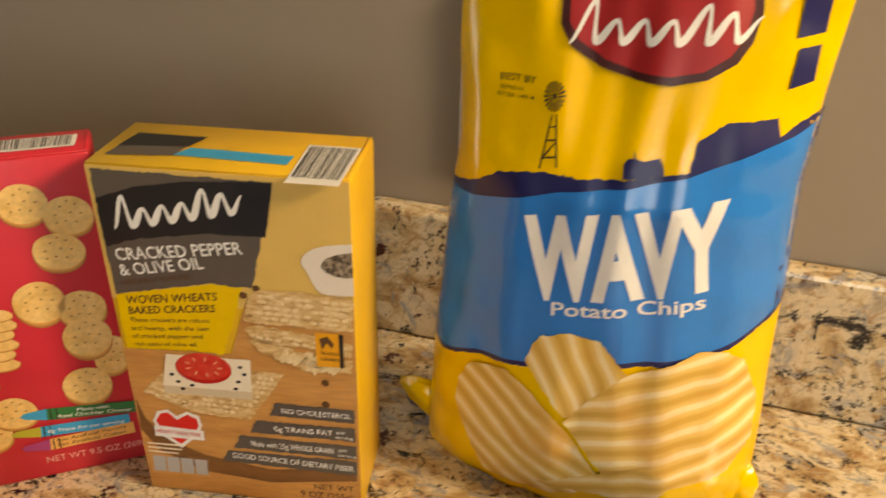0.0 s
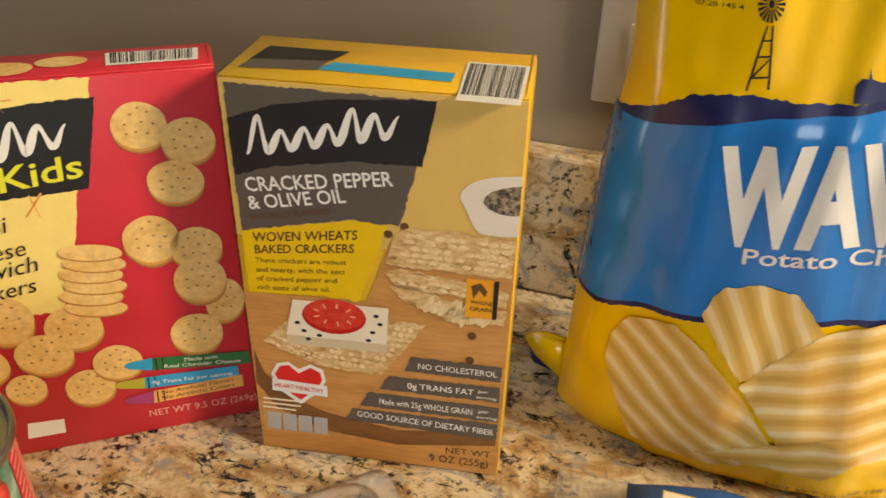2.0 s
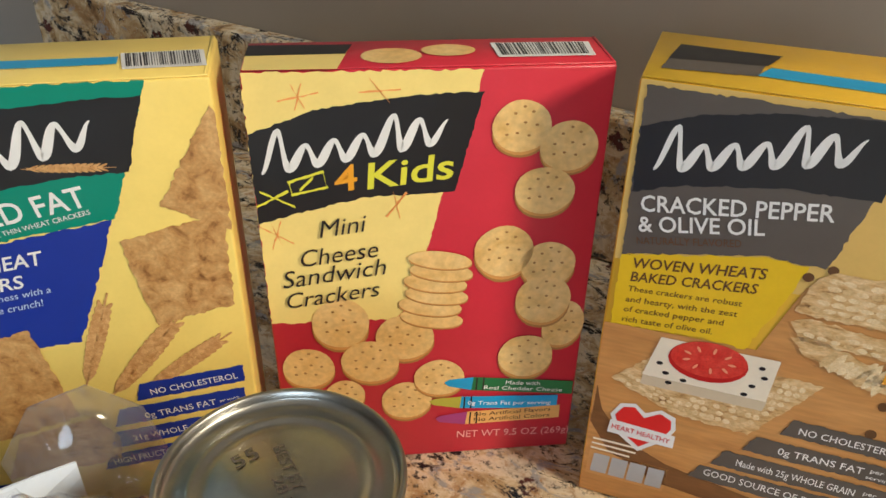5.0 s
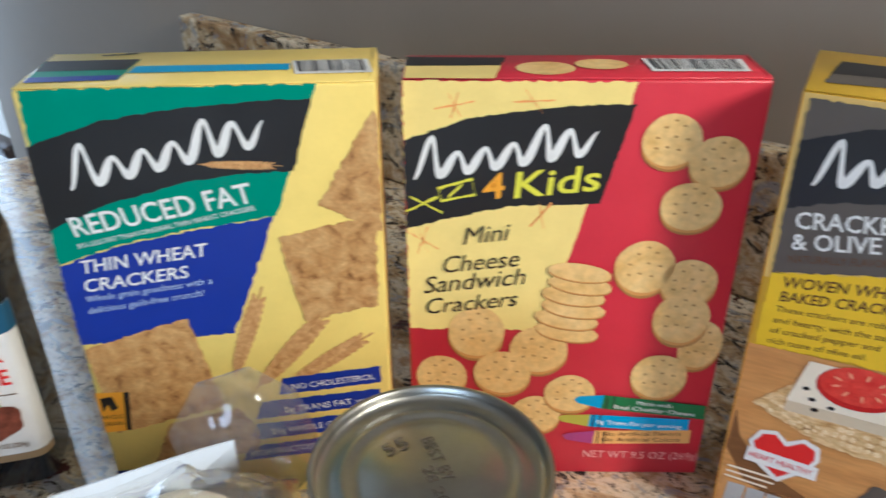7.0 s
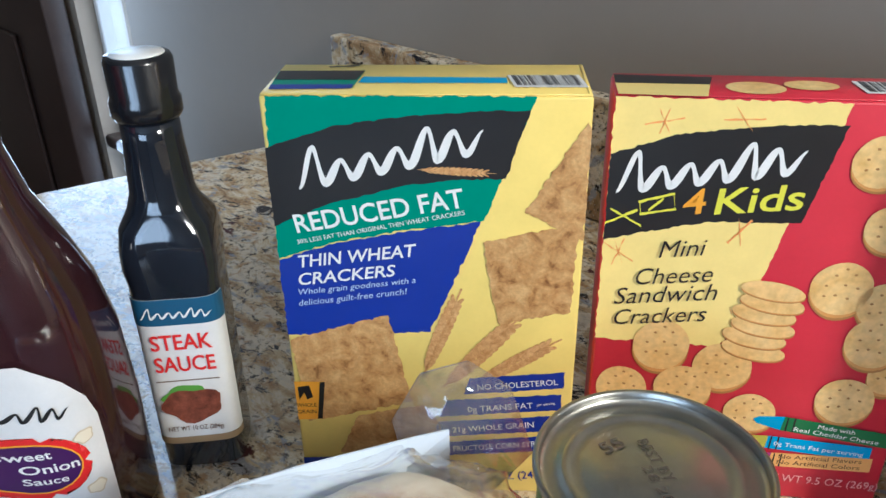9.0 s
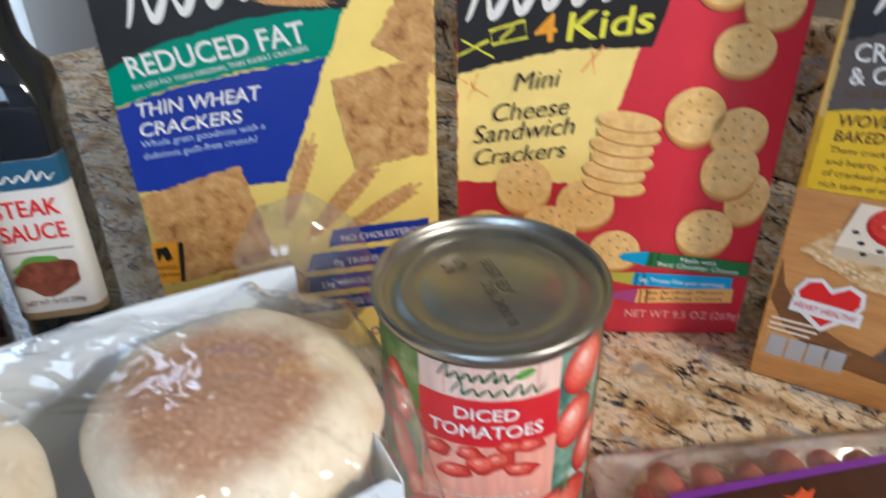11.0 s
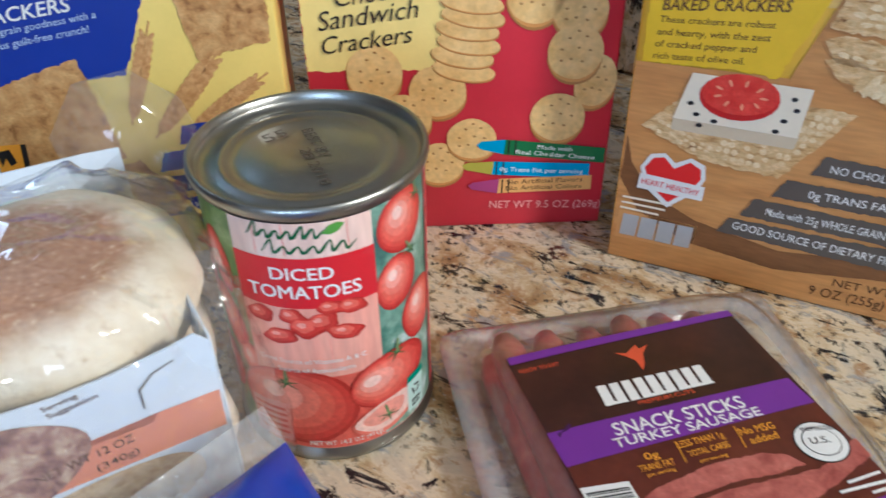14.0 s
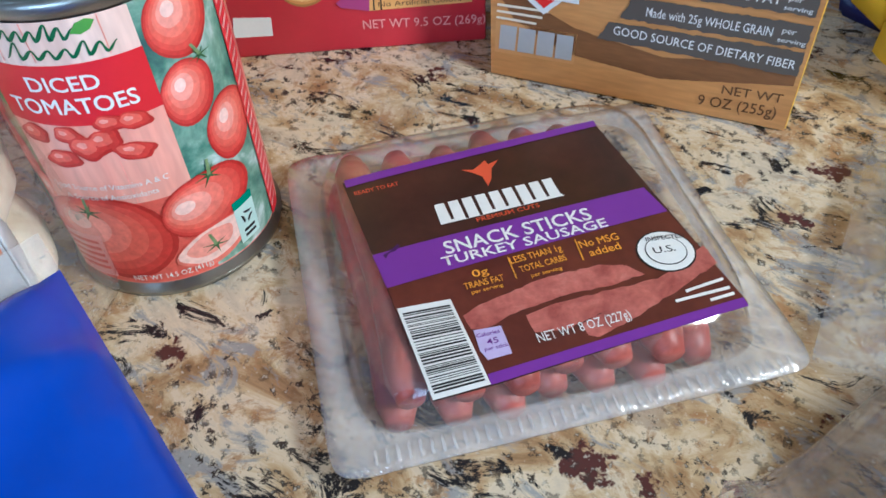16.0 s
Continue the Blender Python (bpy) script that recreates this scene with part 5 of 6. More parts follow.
can_panel("foliage_panel", CAN_LEAVES, 0, 23, 58, 7, 105.5)
can_panel("foliage_panel", CAN_LEFT, 0, -80, -20, 7, 105.5)
can_panel("lower_panel", TOMATO_TONES[3], 0, -20, 23, 7, 50)
can_panel("pale_panel", CAN_WOOD, 3, -20.5, 24, 44, 105.5)
flat(S_can, "pink_panel", CAN_PINK, 4, [(-20.5, 43), (24, 43), (24, 75), (2, 75), (-20.5, 75)])
flat(S_can, "red_band", INK_CAN_RED, 5, [(-20.6, 74.2), (-9, 73.6), (2, 73.4), (13, 73.6), (24.1, 74.2), (24.1, 93.2), (13, 93), (2, 92.9), (-9, 93), (-20.6, 93.2)])
for x0, h in ((-12, 60), (-3, 61), (7, 60), (16, 61)):
    can_panel("plank_line", TOMATO_TONES[5], 5, x0, x0 + 0.3, 94 if x0 != 7 else 43, 105.4 if x0 != 7 else 60)
can_panel("side_text_panel", INK_CAN_RED, 5, 52.5, 60, 7, 105.5)
for i in range(24):
    flat(S_can, "illegible_text", INK_PINK, 6, [(53.3, 10 + 4 * i), (58.8, 12 + 4 * i), (58.8, 13.4 + 4 * i), (53.3, 11.4 + 4 * i)])

# can label
words(S_can, "title", INK_WHITE, 7, 'DICED', (-8.6, 84.9), (10.8, 84.9), 5.2)
words(S_can, "title", INK_WHITE, 7, 'TOMATOES', (-16.8, 77.5), (18.8, 77.7), 5.6)
wordmark(S_can, INK_LEAF, 6, (-14.2, 100.4), (8.6, 100.0), 5.6)
wordmark(S_can, INK_LEAF, 6, (-10.2, 94.9), (18.0, 94.6), 5.2)
flat(S_can, "leaf_mark", INK_LEAF_LIGHT, 7, [(8.6, 101.6), (10.6, 104.2), (13.4, 105), (15.4, 104.2), (13.6, 101.9), (11, 101)])
DICE_TONES = [TOMATO_TONES[0], TOMATO_TONES[1], TOMATO_TONES[3], TOMATO_TONES[5]]
for c, rx, ry, tn in (((-14.2, 69.8), 4.6, 3.4, 8), ((-8.6, 61.2), 5.8, 3.3, 10), ((-3.6, 70), 4.4, 3.2, -14), ((0.4, 65.6), 5.6, 4.4, -6), ((5.6, 67.6), 5.2, 3.8, 12), ((9.0, 73.2), 4.6, 2.8, -4), ((15.4, 72.6), 4.8, 3.0, -8), ((12.4, 62.6), 6.0, 3.2, -12)):
    layered(S_can, "printed_tomato_cube", DICE_TONES, 7, [(i, oval_points((c[0] - 0.5 * i, c[1] + 0.35 * i), rx * f, ry * f, tn, 22, 0.07)) for i, f in enumerate((1.0, 0.88, 0.62, 0.26))])
words(S_can, "small_print", INK_WHITE, 8, 'Good Source of Vitamins A & C', (-17.7, 49.3), (18.3, 49.8), 2.3)
words(S_can, "small_print", INK_WHITE, 8, 'A Source of Antioxidants', (-14.4, 45.2), (14.2, 45.8), 2.3)
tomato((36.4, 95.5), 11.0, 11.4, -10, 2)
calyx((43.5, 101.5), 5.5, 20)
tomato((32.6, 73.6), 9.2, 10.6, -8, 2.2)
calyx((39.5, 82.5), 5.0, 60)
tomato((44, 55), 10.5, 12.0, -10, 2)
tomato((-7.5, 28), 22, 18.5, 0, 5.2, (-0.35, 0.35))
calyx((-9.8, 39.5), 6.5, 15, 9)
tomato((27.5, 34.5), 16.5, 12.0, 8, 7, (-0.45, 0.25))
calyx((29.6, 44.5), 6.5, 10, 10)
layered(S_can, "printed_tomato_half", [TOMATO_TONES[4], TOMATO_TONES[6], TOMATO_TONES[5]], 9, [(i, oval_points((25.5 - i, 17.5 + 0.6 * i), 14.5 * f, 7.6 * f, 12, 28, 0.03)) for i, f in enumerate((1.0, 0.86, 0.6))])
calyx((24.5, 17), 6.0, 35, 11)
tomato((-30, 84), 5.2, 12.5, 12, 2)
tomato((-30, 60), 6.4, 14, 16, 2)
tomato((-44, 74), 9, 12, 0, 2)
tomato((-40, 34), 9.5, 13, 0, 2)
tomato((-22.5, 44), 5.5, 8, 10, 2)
words(S_can, "net_weight", INK_WHITE, 13, 'NET WT 14.5 OZ (411g)', (-4.5, 9.2), (21.6, 9.6), 2.6)
flat(S_can, "recycling_patch", INK_MINT, 11, [(33.6, 28.5), (42.6, 28.5), (42.0, 10.4), (33.2, 10.4)])
flat(S_can, "recycling_head", INK_GREEN, 12, [(33.6, 28.6), (42.6, 28.6), (42.4, 25.4), (33.5, 25.4)])
for i in range(3):
    a = 2 * math.pi * i / 3 + 0.5
    b = a + 1.5
    flat(S_can, "recycling_arrow", INK_BLACK, 12, [(38 + 2.9 * math.cos(a), 20 + 2.9 * math.sin(a)), (38 + 2.9 * math.cos(b), 20 + 2.9 * math.sin(b)), (38 + 1.6 * math.cos(b), 20 + 1.6 * math.sin(b)), (38 + 1.6 * math.cos(a), 20 + 1.6 * math.sin(a))])
for z in (14.2, 12.0):
    flat(S_can, "illegible_text", INK_BLACK, 12, [(35.4, z), (40.4, z), (40.4, z + 1.2), (35.4, z + 1.2)])
flat(S_can, "nutrition_panel", INK_PINK, 8, [(-26.5, 27), (-10, 29), (-10.6, 9.5), (-26.8, 8.2)])
for z in (12, 15, 18, 21, 24):
    flat(S_can, "illegible_text", TOMATO_TONES[2], 9, [(-25.4, z - 0.4), (-12, z + 0.6), (-12, z + 2), (-25.4, z + 1)])

# can lid stamp
words(S_lid, "date_stamp", INK_GREY, 0, 'BEST BY', (-11.2, 8.9), (6.1, -1.4), 4.4)
words(S_lid, "date_stamp", INK_GREY, 0, '28 2018', (-3.2, -1.1), (17, -13.6), 4)
words(S_lid, "date_stamp", INK_GREY, 0, '55', (-15, -3.5), (-12.2, 4.4), 6)

# ---- sausage tray: base, flange, sticks, domed film ----
TRAY_PLASTIC = film("tray_plastic", (0.95, 0.95, 0.96), 0.045, 0.12, 0.20, 30)
FLANGE_PLASTIC = film("flange_plastic", (0.96, 0.96, 0.97), 0.24, 0.16, 0.15, 200)
def rrect(hx, hy, z, p=9, n=72, wob=0.0):
    return [(x, y, zz + wob * noise.noise((x * 40, y * 40, 2.0))) for x, y, zz in ring(z, hx, hy, p, n)]


SEAT = Matrix.Translation((-0.003, -0.0022, 0))
part("tray_base", loft([rrect(.053, .048, .0012), rrect(.056, .051, .0025), rrect(.0612, .0578, .0098)], cap=False), TRAY_PLASTIC, tray, m=SEAT)
part("tray_floor", loft([rrect(.004, .004, .0012), rrect(.053, .048, .0012)], cap=False), TRAY_PLASTIC, tray, m=SEAT.copy())
part("sealed_flange", loft([rrect(.0612, .0578, .0098, 9, 144), rrect(.0650, .0618, .0104, 12, 144, wob=.002), rrect(.0712, .0676, .0094, 22, 144, wob=.005), rrect(.0712, .0676, .0086, 22, 144, wob=.005), rrect(.0620, .0584, .0090, 9, 144)], cap=False), FLANGE_PLASTIC, tray, "milky ribbed sealing edge", m=SEAT.copy())
part("cover_film", loft([rrect(.0612, .0578, .0100), rrect(.0598, .0562, .0170, 8), rrect(.0580, .0545, .0232, 7), rrect(.0540, .0500, .0258, 6), rrect(.03, .03, .0264, 4), rrect(.002, .002, .0266, 2)], cap=False), TRAY_PLASTIC, tray, m=SEAT.copy()).visible_shadow = False
for i in range(40):
    part("seal_rib", slab(0.0010, 0.0052, 0.0007, 0.0002, 1, at=(-0.062 + 0.00315 * i, -0.0686, 0.0099)), FLANGE_PLASTIC, tray)
STICK = mottled("sausage_skin", [(0.3, (0.20, 0.035, 0.026)), (0.6, (0.36, 0.085, 0.062)), (0.8, (0.48, 0.18, 0.14))], 90, 0.45, 0.5)
for i in range(7):
    for j in range(2 if i < 6 else 1):
        x, z, r = -0.0530 + i * 0.0152 + 0.004 * j, 0.0078 + 0.0105 * j, 0.0066
        rings = []
        for k in range(15):
            f = k / 14
            y = -0.056 + 0.104 * f - 0.002 * (i % 3)
            rr = r * min(1, 0.78 + 3 * min(f, 1 - f)) if 0 < k < 14 else r * 0.62
            rings.append([(x + 0.0015 * math.sin(5 * f + i) + rr * math.cos(a), y, z + 0.5 * r * 0.1 * math.sin(7 * f + j) + rr * math.sin(a)) for a in [2 * math.pi * q / 14 for q in range(14)]])
        part("sausage_stick", loft(rings), STICK, tray)

# ---- english muffin pack ----
muffins = thing("muffin_pack", pose(-0.268, 0.230, 0, 0, 0, 65), "clear plastic bag of english muffins with a printed card", "bread pack")
def muffin_mat(name, cx):
    """Pale floury crumb with a toasted round on the upper face of the stack at cx."""
    m, nt, b = nodes_of(name)
    co = obj_coords(nt)
    n, f, p = noise_tex(nt, 45, 6, 0.65, co), noise_tex(nt, 500, 3, 0.6, co), noise_tex(nt, 160, 5, 0.7, co)
    pale = ramp(nt, n.outputs["Fac"], [(0.3, (0.66, 0.54, 0.35)), (0.5, (0.79, 0.70, 0.53)), (0.7, (0.86, 0.80, 0.67))])
    pale = mix(nt, ramp(nt, p.outputs["Fac"], [(0.30, (0.6,) * 3), (0.42, (0, 0, 0))]), pale, (0.50, 0.36, 0.20))
    brown = ramp(nt, f.outputs["Fac"], [(0.32, (0.36, 0.16, 0.07)), (0.60, (0.50, 0.26, 0.13)), (0.72, (0.78, 0.60, 0.40))])
    off, ln, ad = nt.nodes.new("ShaderNodeVectorMath"), nt.nodes.new("ShaderNodeVectorMath"), nt.nodes.new("ShaderNodeMath")
    off.operation, ln.operation, ad.operation = "SUBTRACT", "LENGTH", "MULTIPLY_ADD"
    off.inputs[1].default_value = (cx - 0.004, -0.002, 0.097)
    link(nt, co, off.inputs[0])
    link(nt, off.outputs[0], ln.inputs[0])
    link(nt, n.outputs["Fac"], ad.inputs[0])
    ad.inputs[1].default_value = 0.022
    link(nt, ln.outputs["Value"], ad.inputs[2])
    col = mix(nt, ramp(nt, ad.outputs[0], [(0.036, (1, 1, 1)), (0.048, (0, 0, 0))]), pale, brown)
    link(nt, col, b.inputs["Base Color"])
    b.inputs["Roughness"].default_value = 0.85
    bump(nt, b, mix(nt, 0.5, p.outputs["Color"], f.outputs["Color"]), 0.8, 0.0016)
    return m


for sx in (-0.096, 0.0):
    CRUMB = muffin_mat("muffin_crumb", sx)
    for lv in range(3):
        z0, tilt = 0.0025 + lv * 0.0315, 0.5 * math.sin(sx * 100 + lv)
        b2 = lathe([(0.004, 0.0), (0.030, 0.0), (0.0385, 0.003), (0.0432, 0.009), (0.0442, 0.0155), (0.0430, 0.0215), (0.0395, 0.0272), (0.0345, 0.0304), (0.028, 0.0318), (0.016, 0.0324), (0.003, 0.0325)], 72)
        for v in b2.verts:
            v.co += Vector((noise.noise(v.co * 60 + Vector((lv, sx * 90, 0))), noise.noise(v.co * 55 + Vector((3, lv, 0))), 0.5 * noise.noise(v.co * 70))) * 0.0026
        part("muffin", b2, CRUMB, muffins, m=pose(sx, 0.0015 * (lv - 1), z0, tilt, 2 * tilt))
CARD_BLUE = ink("card_pale_blue", (0.66, 0.72, 0.80))


def card_panel(name, y, outline, label=""):
    """An upright sheet of thin card with a cut outline, in millimetres along and up."""
    bm = bmesh.new()
    f = bm.faces.new([bm.verts.new((x / 1000, y, z / 1000)) for x, z in outline])
    r = bmesh.ops.extrude_face_region(bm, geom=[f])
    bmesh.ops.translate(bm, vec=(0, 0.0007, 0), verts=[v for v in r["geom"] if isinstance(v, bmesh.types.BMVert)])
    return part(name, bm, CARD_BLUE, muffins, label, smooth=False)


card_front = card_panel("card_front", -0.0470, [(-140, 3), (34, 3), (34.5, 84), (31, 88), (24, 86.5), (8, 84.5), (-6, 84), (-25, 85.5), (-42, 88), (-60, 86), (-90, 83), (-110, 85), (-140, 88)], "pale blue printed card")
card_panel("card_back", 0.0470, [(-140, 3), (36, 3), (36, 99), (24, 100), (-20, 101), (-60, 99), (-100, 101), (-140, 100)], "pale unprinted card")
part("card_end", slab(0.0008, 0.026, 0.082, 0.0002, 1, at=(0.0345, -0.0465, 0.003)), CARD_BLUE, muffins)
S_card = (card_front, lambda x, y, k: Vector((x / 1000, -0.0472 - STEP * (k + 1), y / 1000)), 0)
INK_PEACH = ink("peach", (0.66, 0.24, 0.13))
flat(S_card, "orange_strip", INK_PEACH, 0, [(-138, 50), (-40, 51), (33.5, 50), (33.8, 65), (16, 65.5), (14.5, 62.5), (-40, 64), (-138, 64)])
flat(S_card, "printed_muffin", mottled("printed_muffin", [(0.33, (0.13, 0.055, 0.05)), (0.48, (0.33, 0.17, 0.12)), (0.7, (0.60, 0.46, 0.32))], 160), 1, oval_points((-39, 64), 37, 18, 3, 40, 0.012))
flat(S_card, "printed_muffin", mottled("printed_muffin_edge", [(0.33, (0.45, 0.30, 0.16)), (0.7, (0.70, 0.58, 0.38))], 200), 0, oval_points((-8, 36), 34, 13, 5, 40, 0.02))
words(S_card, "net_weight", INK_BROWN, 2, "NET WT 12 OZ", (-18.2, 57.2), (8.2, 58.8), 3.6)
words(S_card, "net_weight", INK_BROWN, 2, "(340g)", (-3.5, 52.8), (8.4, 53.4), 3.1)
words(S_card, "small_print", INK_BROWN, 2, "Serving", (-10, 81.2), (-1, 81.8), 2.0)
words(S_card, "small_print", INK_BROWN, 2, "Suggestion", (-9.5, 78.4), (3.5, 79.2), 2.0)
flat(S_card, "card_slot", INK_GREY, 2, [(13, 69), (13.4, 69), (13.8, 76), (18, 80), (24, 82), (24, 82.4), (17.6, 80.5), (13.2, 76.4)])
PACK_FILM = film("pack_film", (0.98, 0.98, 0.99), 0.08, 0.06, 0.45, 30)


def crease(x, y, z):
    """Sharp folds of stiff film: the ridges of a noise."""
    a = 1 - abs(noise.noise((x, y, z))) * 2.6
    b = 1 - abs(noise.noise((x * 2.3 + 7, y * 2.3, z * 2.3))) * 2.6
    return max(0.0, a) ** 2 + 0.45 * max(0.0, b) ** 2 - 0.35


def pouch(hx, hy, h, seed, n=150, wrinkle=0.004, power=3.6, rows=34):
    """A loose clear bag over its contents, creased."""
    rings = []
    prof = ((0.0, 0.97), (0.08, 1.0), (0.30, 1.015), (0.55, 1.0), (0.78, 0.955), (0.90, 0.88), (0.97, 0.70), (1.0, 0.45), (1.004, 0.03))
    for j in range(rows + 1):
        f = j / rows
        s_ = f * (len(prof) - 1)
        i0 = min(int(s_), len(prof) - 2)
        g = s_ - i0
        zf, k = (prof[i0][c] + (prof[i0 + 1][c] - prof[i0][c]) * g for c in (0, 1))
        z = 0.0008 + h * zf
        ringed = []
        for x, y, _ in ring(z, hx * k, hy * k, power, n):
            q = wrinkle * crease(x * 26 + seed, y * 26, z * 22)
            d = math.hypot(x, y) or 1
            ringed.append((x + q * x / d * min(1, k * 1.4), y + q * y / d * min(1, k * 1.4), max(0.0006, z + (0.8 * q if zf > 0.6 else 0))))
        rings.append(ringed)
    return loft(rings, cap=False)


part("bag_film", pouch(0.108, 0.0560, 0.106, 1.3, wrinkle=0.0042), PACK_FILM, muffins, "crinkled clear film", m=Matrix.Translation((-0.050, 0, 0))).visible_shadow = False
fold("bag_tail", [(0.020, 0.046, 0.080), (0.050, 0.040, 0.070), (0.066, 0.038, 0.086), (0.060, 0.046, 0.112), (0.046, 0.052, 0.124), (0.028, 0.054, 0.122), (0.016, 0.052, 0.106)], 0.0006, film("tail_film", haze=0.05, rough=0.06, bumpy=0.5, scale=25), muffins)

# ---- blue pouch lying in front of the muffins ----
BLUE_FILM = paint("blue_pouch_film", (0.012, 0.055, 0.46), 0.25, var=0.12, scale=20, relief=0.25, relief_scale=30)
pouch_bag = thing("blue_pouch", pose(0, 0, 0), "glossy blue plastic food pouch with a clear crimped end", "food pouch")
def cushion(lx, ly, h, edge, seed, n=36):
    """A flat pillow bag from the corner (0, 0) along +x and -y."""
    rings = []
    bm = bmesh.new()
    for top in (1, 0):
        g = []
        for j in range(n + 1):
            row = []
            for i in range(n + 1):
                u, v = i / n, j / n
                k = (max(0.0, 1 - abs(2 * u - 1) ** 3.0) * max(0.0, 1 - abs(2 * v - 1) ** 3.0)) ** 0.6
                z = edge + h * k + 0.0022 * noise.noise((u * 5, v * 5, seed)) * k * 2
                row.append(bm.verts.new((u * lx, -v * ly + 0.1 * u * ly * 0, z if top else max(0.0006, edge * (1 - k) - 0.0005))))
            g.append(row)
        for j in range(n):
            for i in range(n):
                bm.faces.new((g[j][i], g[j][i + 1], g[j + 1][i + 1], g[j + 1][i]))
    return bm


POUCH_CORNERS = [Vector(p) for p in ((-0.1897, 0.2436, 0.0525), (-0.0410, 0.1905, 0.0100), (-0.2010, 0.1450, 0.0585), (-0.0600, 0.0950, 0.0100))]


def on_sheet(u, v):
    """The upper side of the propped pouch: u along its long edge from the crimped end, v across."""
    a, b, c, d = POUCH_CORNERS
    p = a.lerp(b, u).lerp(c.lerp(d, u), v)
    k = (max(0.0, 1 - abs(2 * min(1, max(0, u)) - 1) ** 3.0) * max(0.0, 1 - abs(2 * min(1, max(0, v)) - 1) ** 3.0)) ** 0.6
    p.z += 0.020 * k + 0.0030 * noise.noise((u * 5, v * 4, 4.0)) * min(1, 4 * k) + 0.0020 * crease(u * 3.2, v * 2.4, 2.0) * min(1, 3 * k)
    return p


def propped(u0, u1, thick, n=48):
    bm, sheets = bmesh.new(), []
    for top in (1, 0):
        g = []
        for j in range(n + 1):
            row = []
            for i in range(n + 1):
                p = on_sheet(u0 + (u1 - u0) * i / n, j / n)
                if not top:
                    p.z = max(0.0006, p.z - thick * (0.04 + min(i, n - i, j, n - j) / (n / 6) if min(i, n - i, j, n - j) < n / 6 else 1.04))
                row.append(bm.verts.new(p))
            g.append(row)
        for j in range(n):
            for i in range(n):
                bm.faces.new((g[j][i], g[j][i + 1], g[j + 1][i + 1], g[j + 1][i]))
    return bm


part("pouch_film", propped(0, 1, 0.055), BLUE_FILM, pouch_bag)
part("clear_crimp", propped(-0.085, 0.0, 0.0012, 30), film("crimp_film", haze=0.16, rough=0.10, bumpy=0.35, scale=120), pouch_bag)
for i in range(16):
    f = i / 16
    part("crimp_mark", loft([[on_sheet(u, v) + Vector((0, 0, h)) for h in (0.0004, 0.0009)] for u, v in ((-0.075, f + 0.010), (-0.035, f + 0.014), (-0.035, f + 0.030), (-0.075, f + 0.026))], close=False, cap=False), INK_SILVER, pouch_bag)
words((pouch_bag, lambda x, y, k: on_sheet(x / 158, -y / 98) + Vector((0, 0, 0.0007)), 3), "date_words", INK_SILVER, 1, "USE BY:", (16, -47), (13, -25), 4.2)

# ---- blue snack bag with clear film, beside the chips ----
snack = thing("snack_bag", pose(0.012, 0.4585, 0, 0, 0, 4), "blue plastic snack bag with white letter blocks lying flat", "snack bag")
SNACK_BLUE = paint("snack_bag_blue", (0.015, 0.11, 0.42), 0.22, var=0.08, scale=20, relief=0.2, relief_scale=30)
part("bag_film", cushion(0.105, 0.085, 0.022, 0.012, 2.2), SNACK_BLUE, snack, m=pose(0.004, 0.012, 0))
part("clear_film", cushion(0.150, 0.120, 0.010, 0.006, 5.1), film("snack_clear_film", haze=0.10, rough=0.1, bumpy=0.6, scale=40), snack, m=pose(-0.030, 0.018, 0))
S_snack = (snack, lambda x, y, k: Vector((x / 1000, y / 1000 - 0.012, 0.0342 + 0.0003 * k)), 0)
for i, x in enumerate((16, 52, 80)):
    flat(S_snack, "letter_block_edge", ink("block_edge", (0.5, 0.42, 0.05)), 0, [(x - 1, -21), (x + 23, -20), (x + 25, 2), (x + 2, 3)])
    flat(S_snack, "letter_block", INK_CREAM, 1, [(x, -20), (x + 22, -19), (x + 23.5, 1), (x + 2.5, 2)])
    for q in range(2):
        flat(S_snack, "red_bar", INK_RED, 2, [(x + 4 + q * 9, -17), (x + 8 + q * 9, -17), (x + 9.5 + q * 9, -2), (x + 5.5 + q * 9, -2)])

# ---- bun pack ----
buns = thing("bun_pack", pose(0.046, 0.283, 0, 0, 0, 61), "clear bag of soft brown bread buns", "bread pack")
BUN = mottled("bun_crust", [(0.3, (0.36, 0.16, 0.06)), (0.6, (0.55, 0.30, 0.13)), (0.8, (0.66, 0.42, 0.22))], 35, 0.5, 0.15)
for sx in (-0.05, 0.052):
    part("bun", lathe([(0.004, 0.002), (0.036, 0.002), (0.044, 0.008), (0.046, 0.018), (0.042, 0.030), (0.032, 0.040), (0.016, 0.046), (0.002, 0.047)], 40), BUN, buns, m=pose(sx, 0, 0))
part("bag_film", pouch(0.108, 0.056, 0.054, 6.1), PACK_FILM, buns, "crinkled clear film").visible_shadow = False

# ---- bottle labels ----
def wrap(ob, name, material, z0, z1, a0, a1, rx, ry, p, grow, corner=0.0, n=28):
    """A label bent round a bottle between two angles (degrees)."""
    rows = []
    for j in range(9):
        f = j / 8
        z = z0 + (z1 - z0) * f
        row = []
        for i in range(n + 1):
            g = i / n
            cut = corner * max(0, (f - 0.55) / 0.45) ** 2.4
            a = radians(a0 + (a1 - a0) * (cut + (1 - 2 * cut) * g))
            c, s = math.cos(a), math.sin(a)
            row.append((math.copysign(abs(c) ** (2 / p), c) * (rx + grow), math.copysign(abs(s) ** (2 / p), s) * (ry + grow), z))
        rows.append(row)
    return part(name, loft(rows, close=False, cap=False), material, ob)


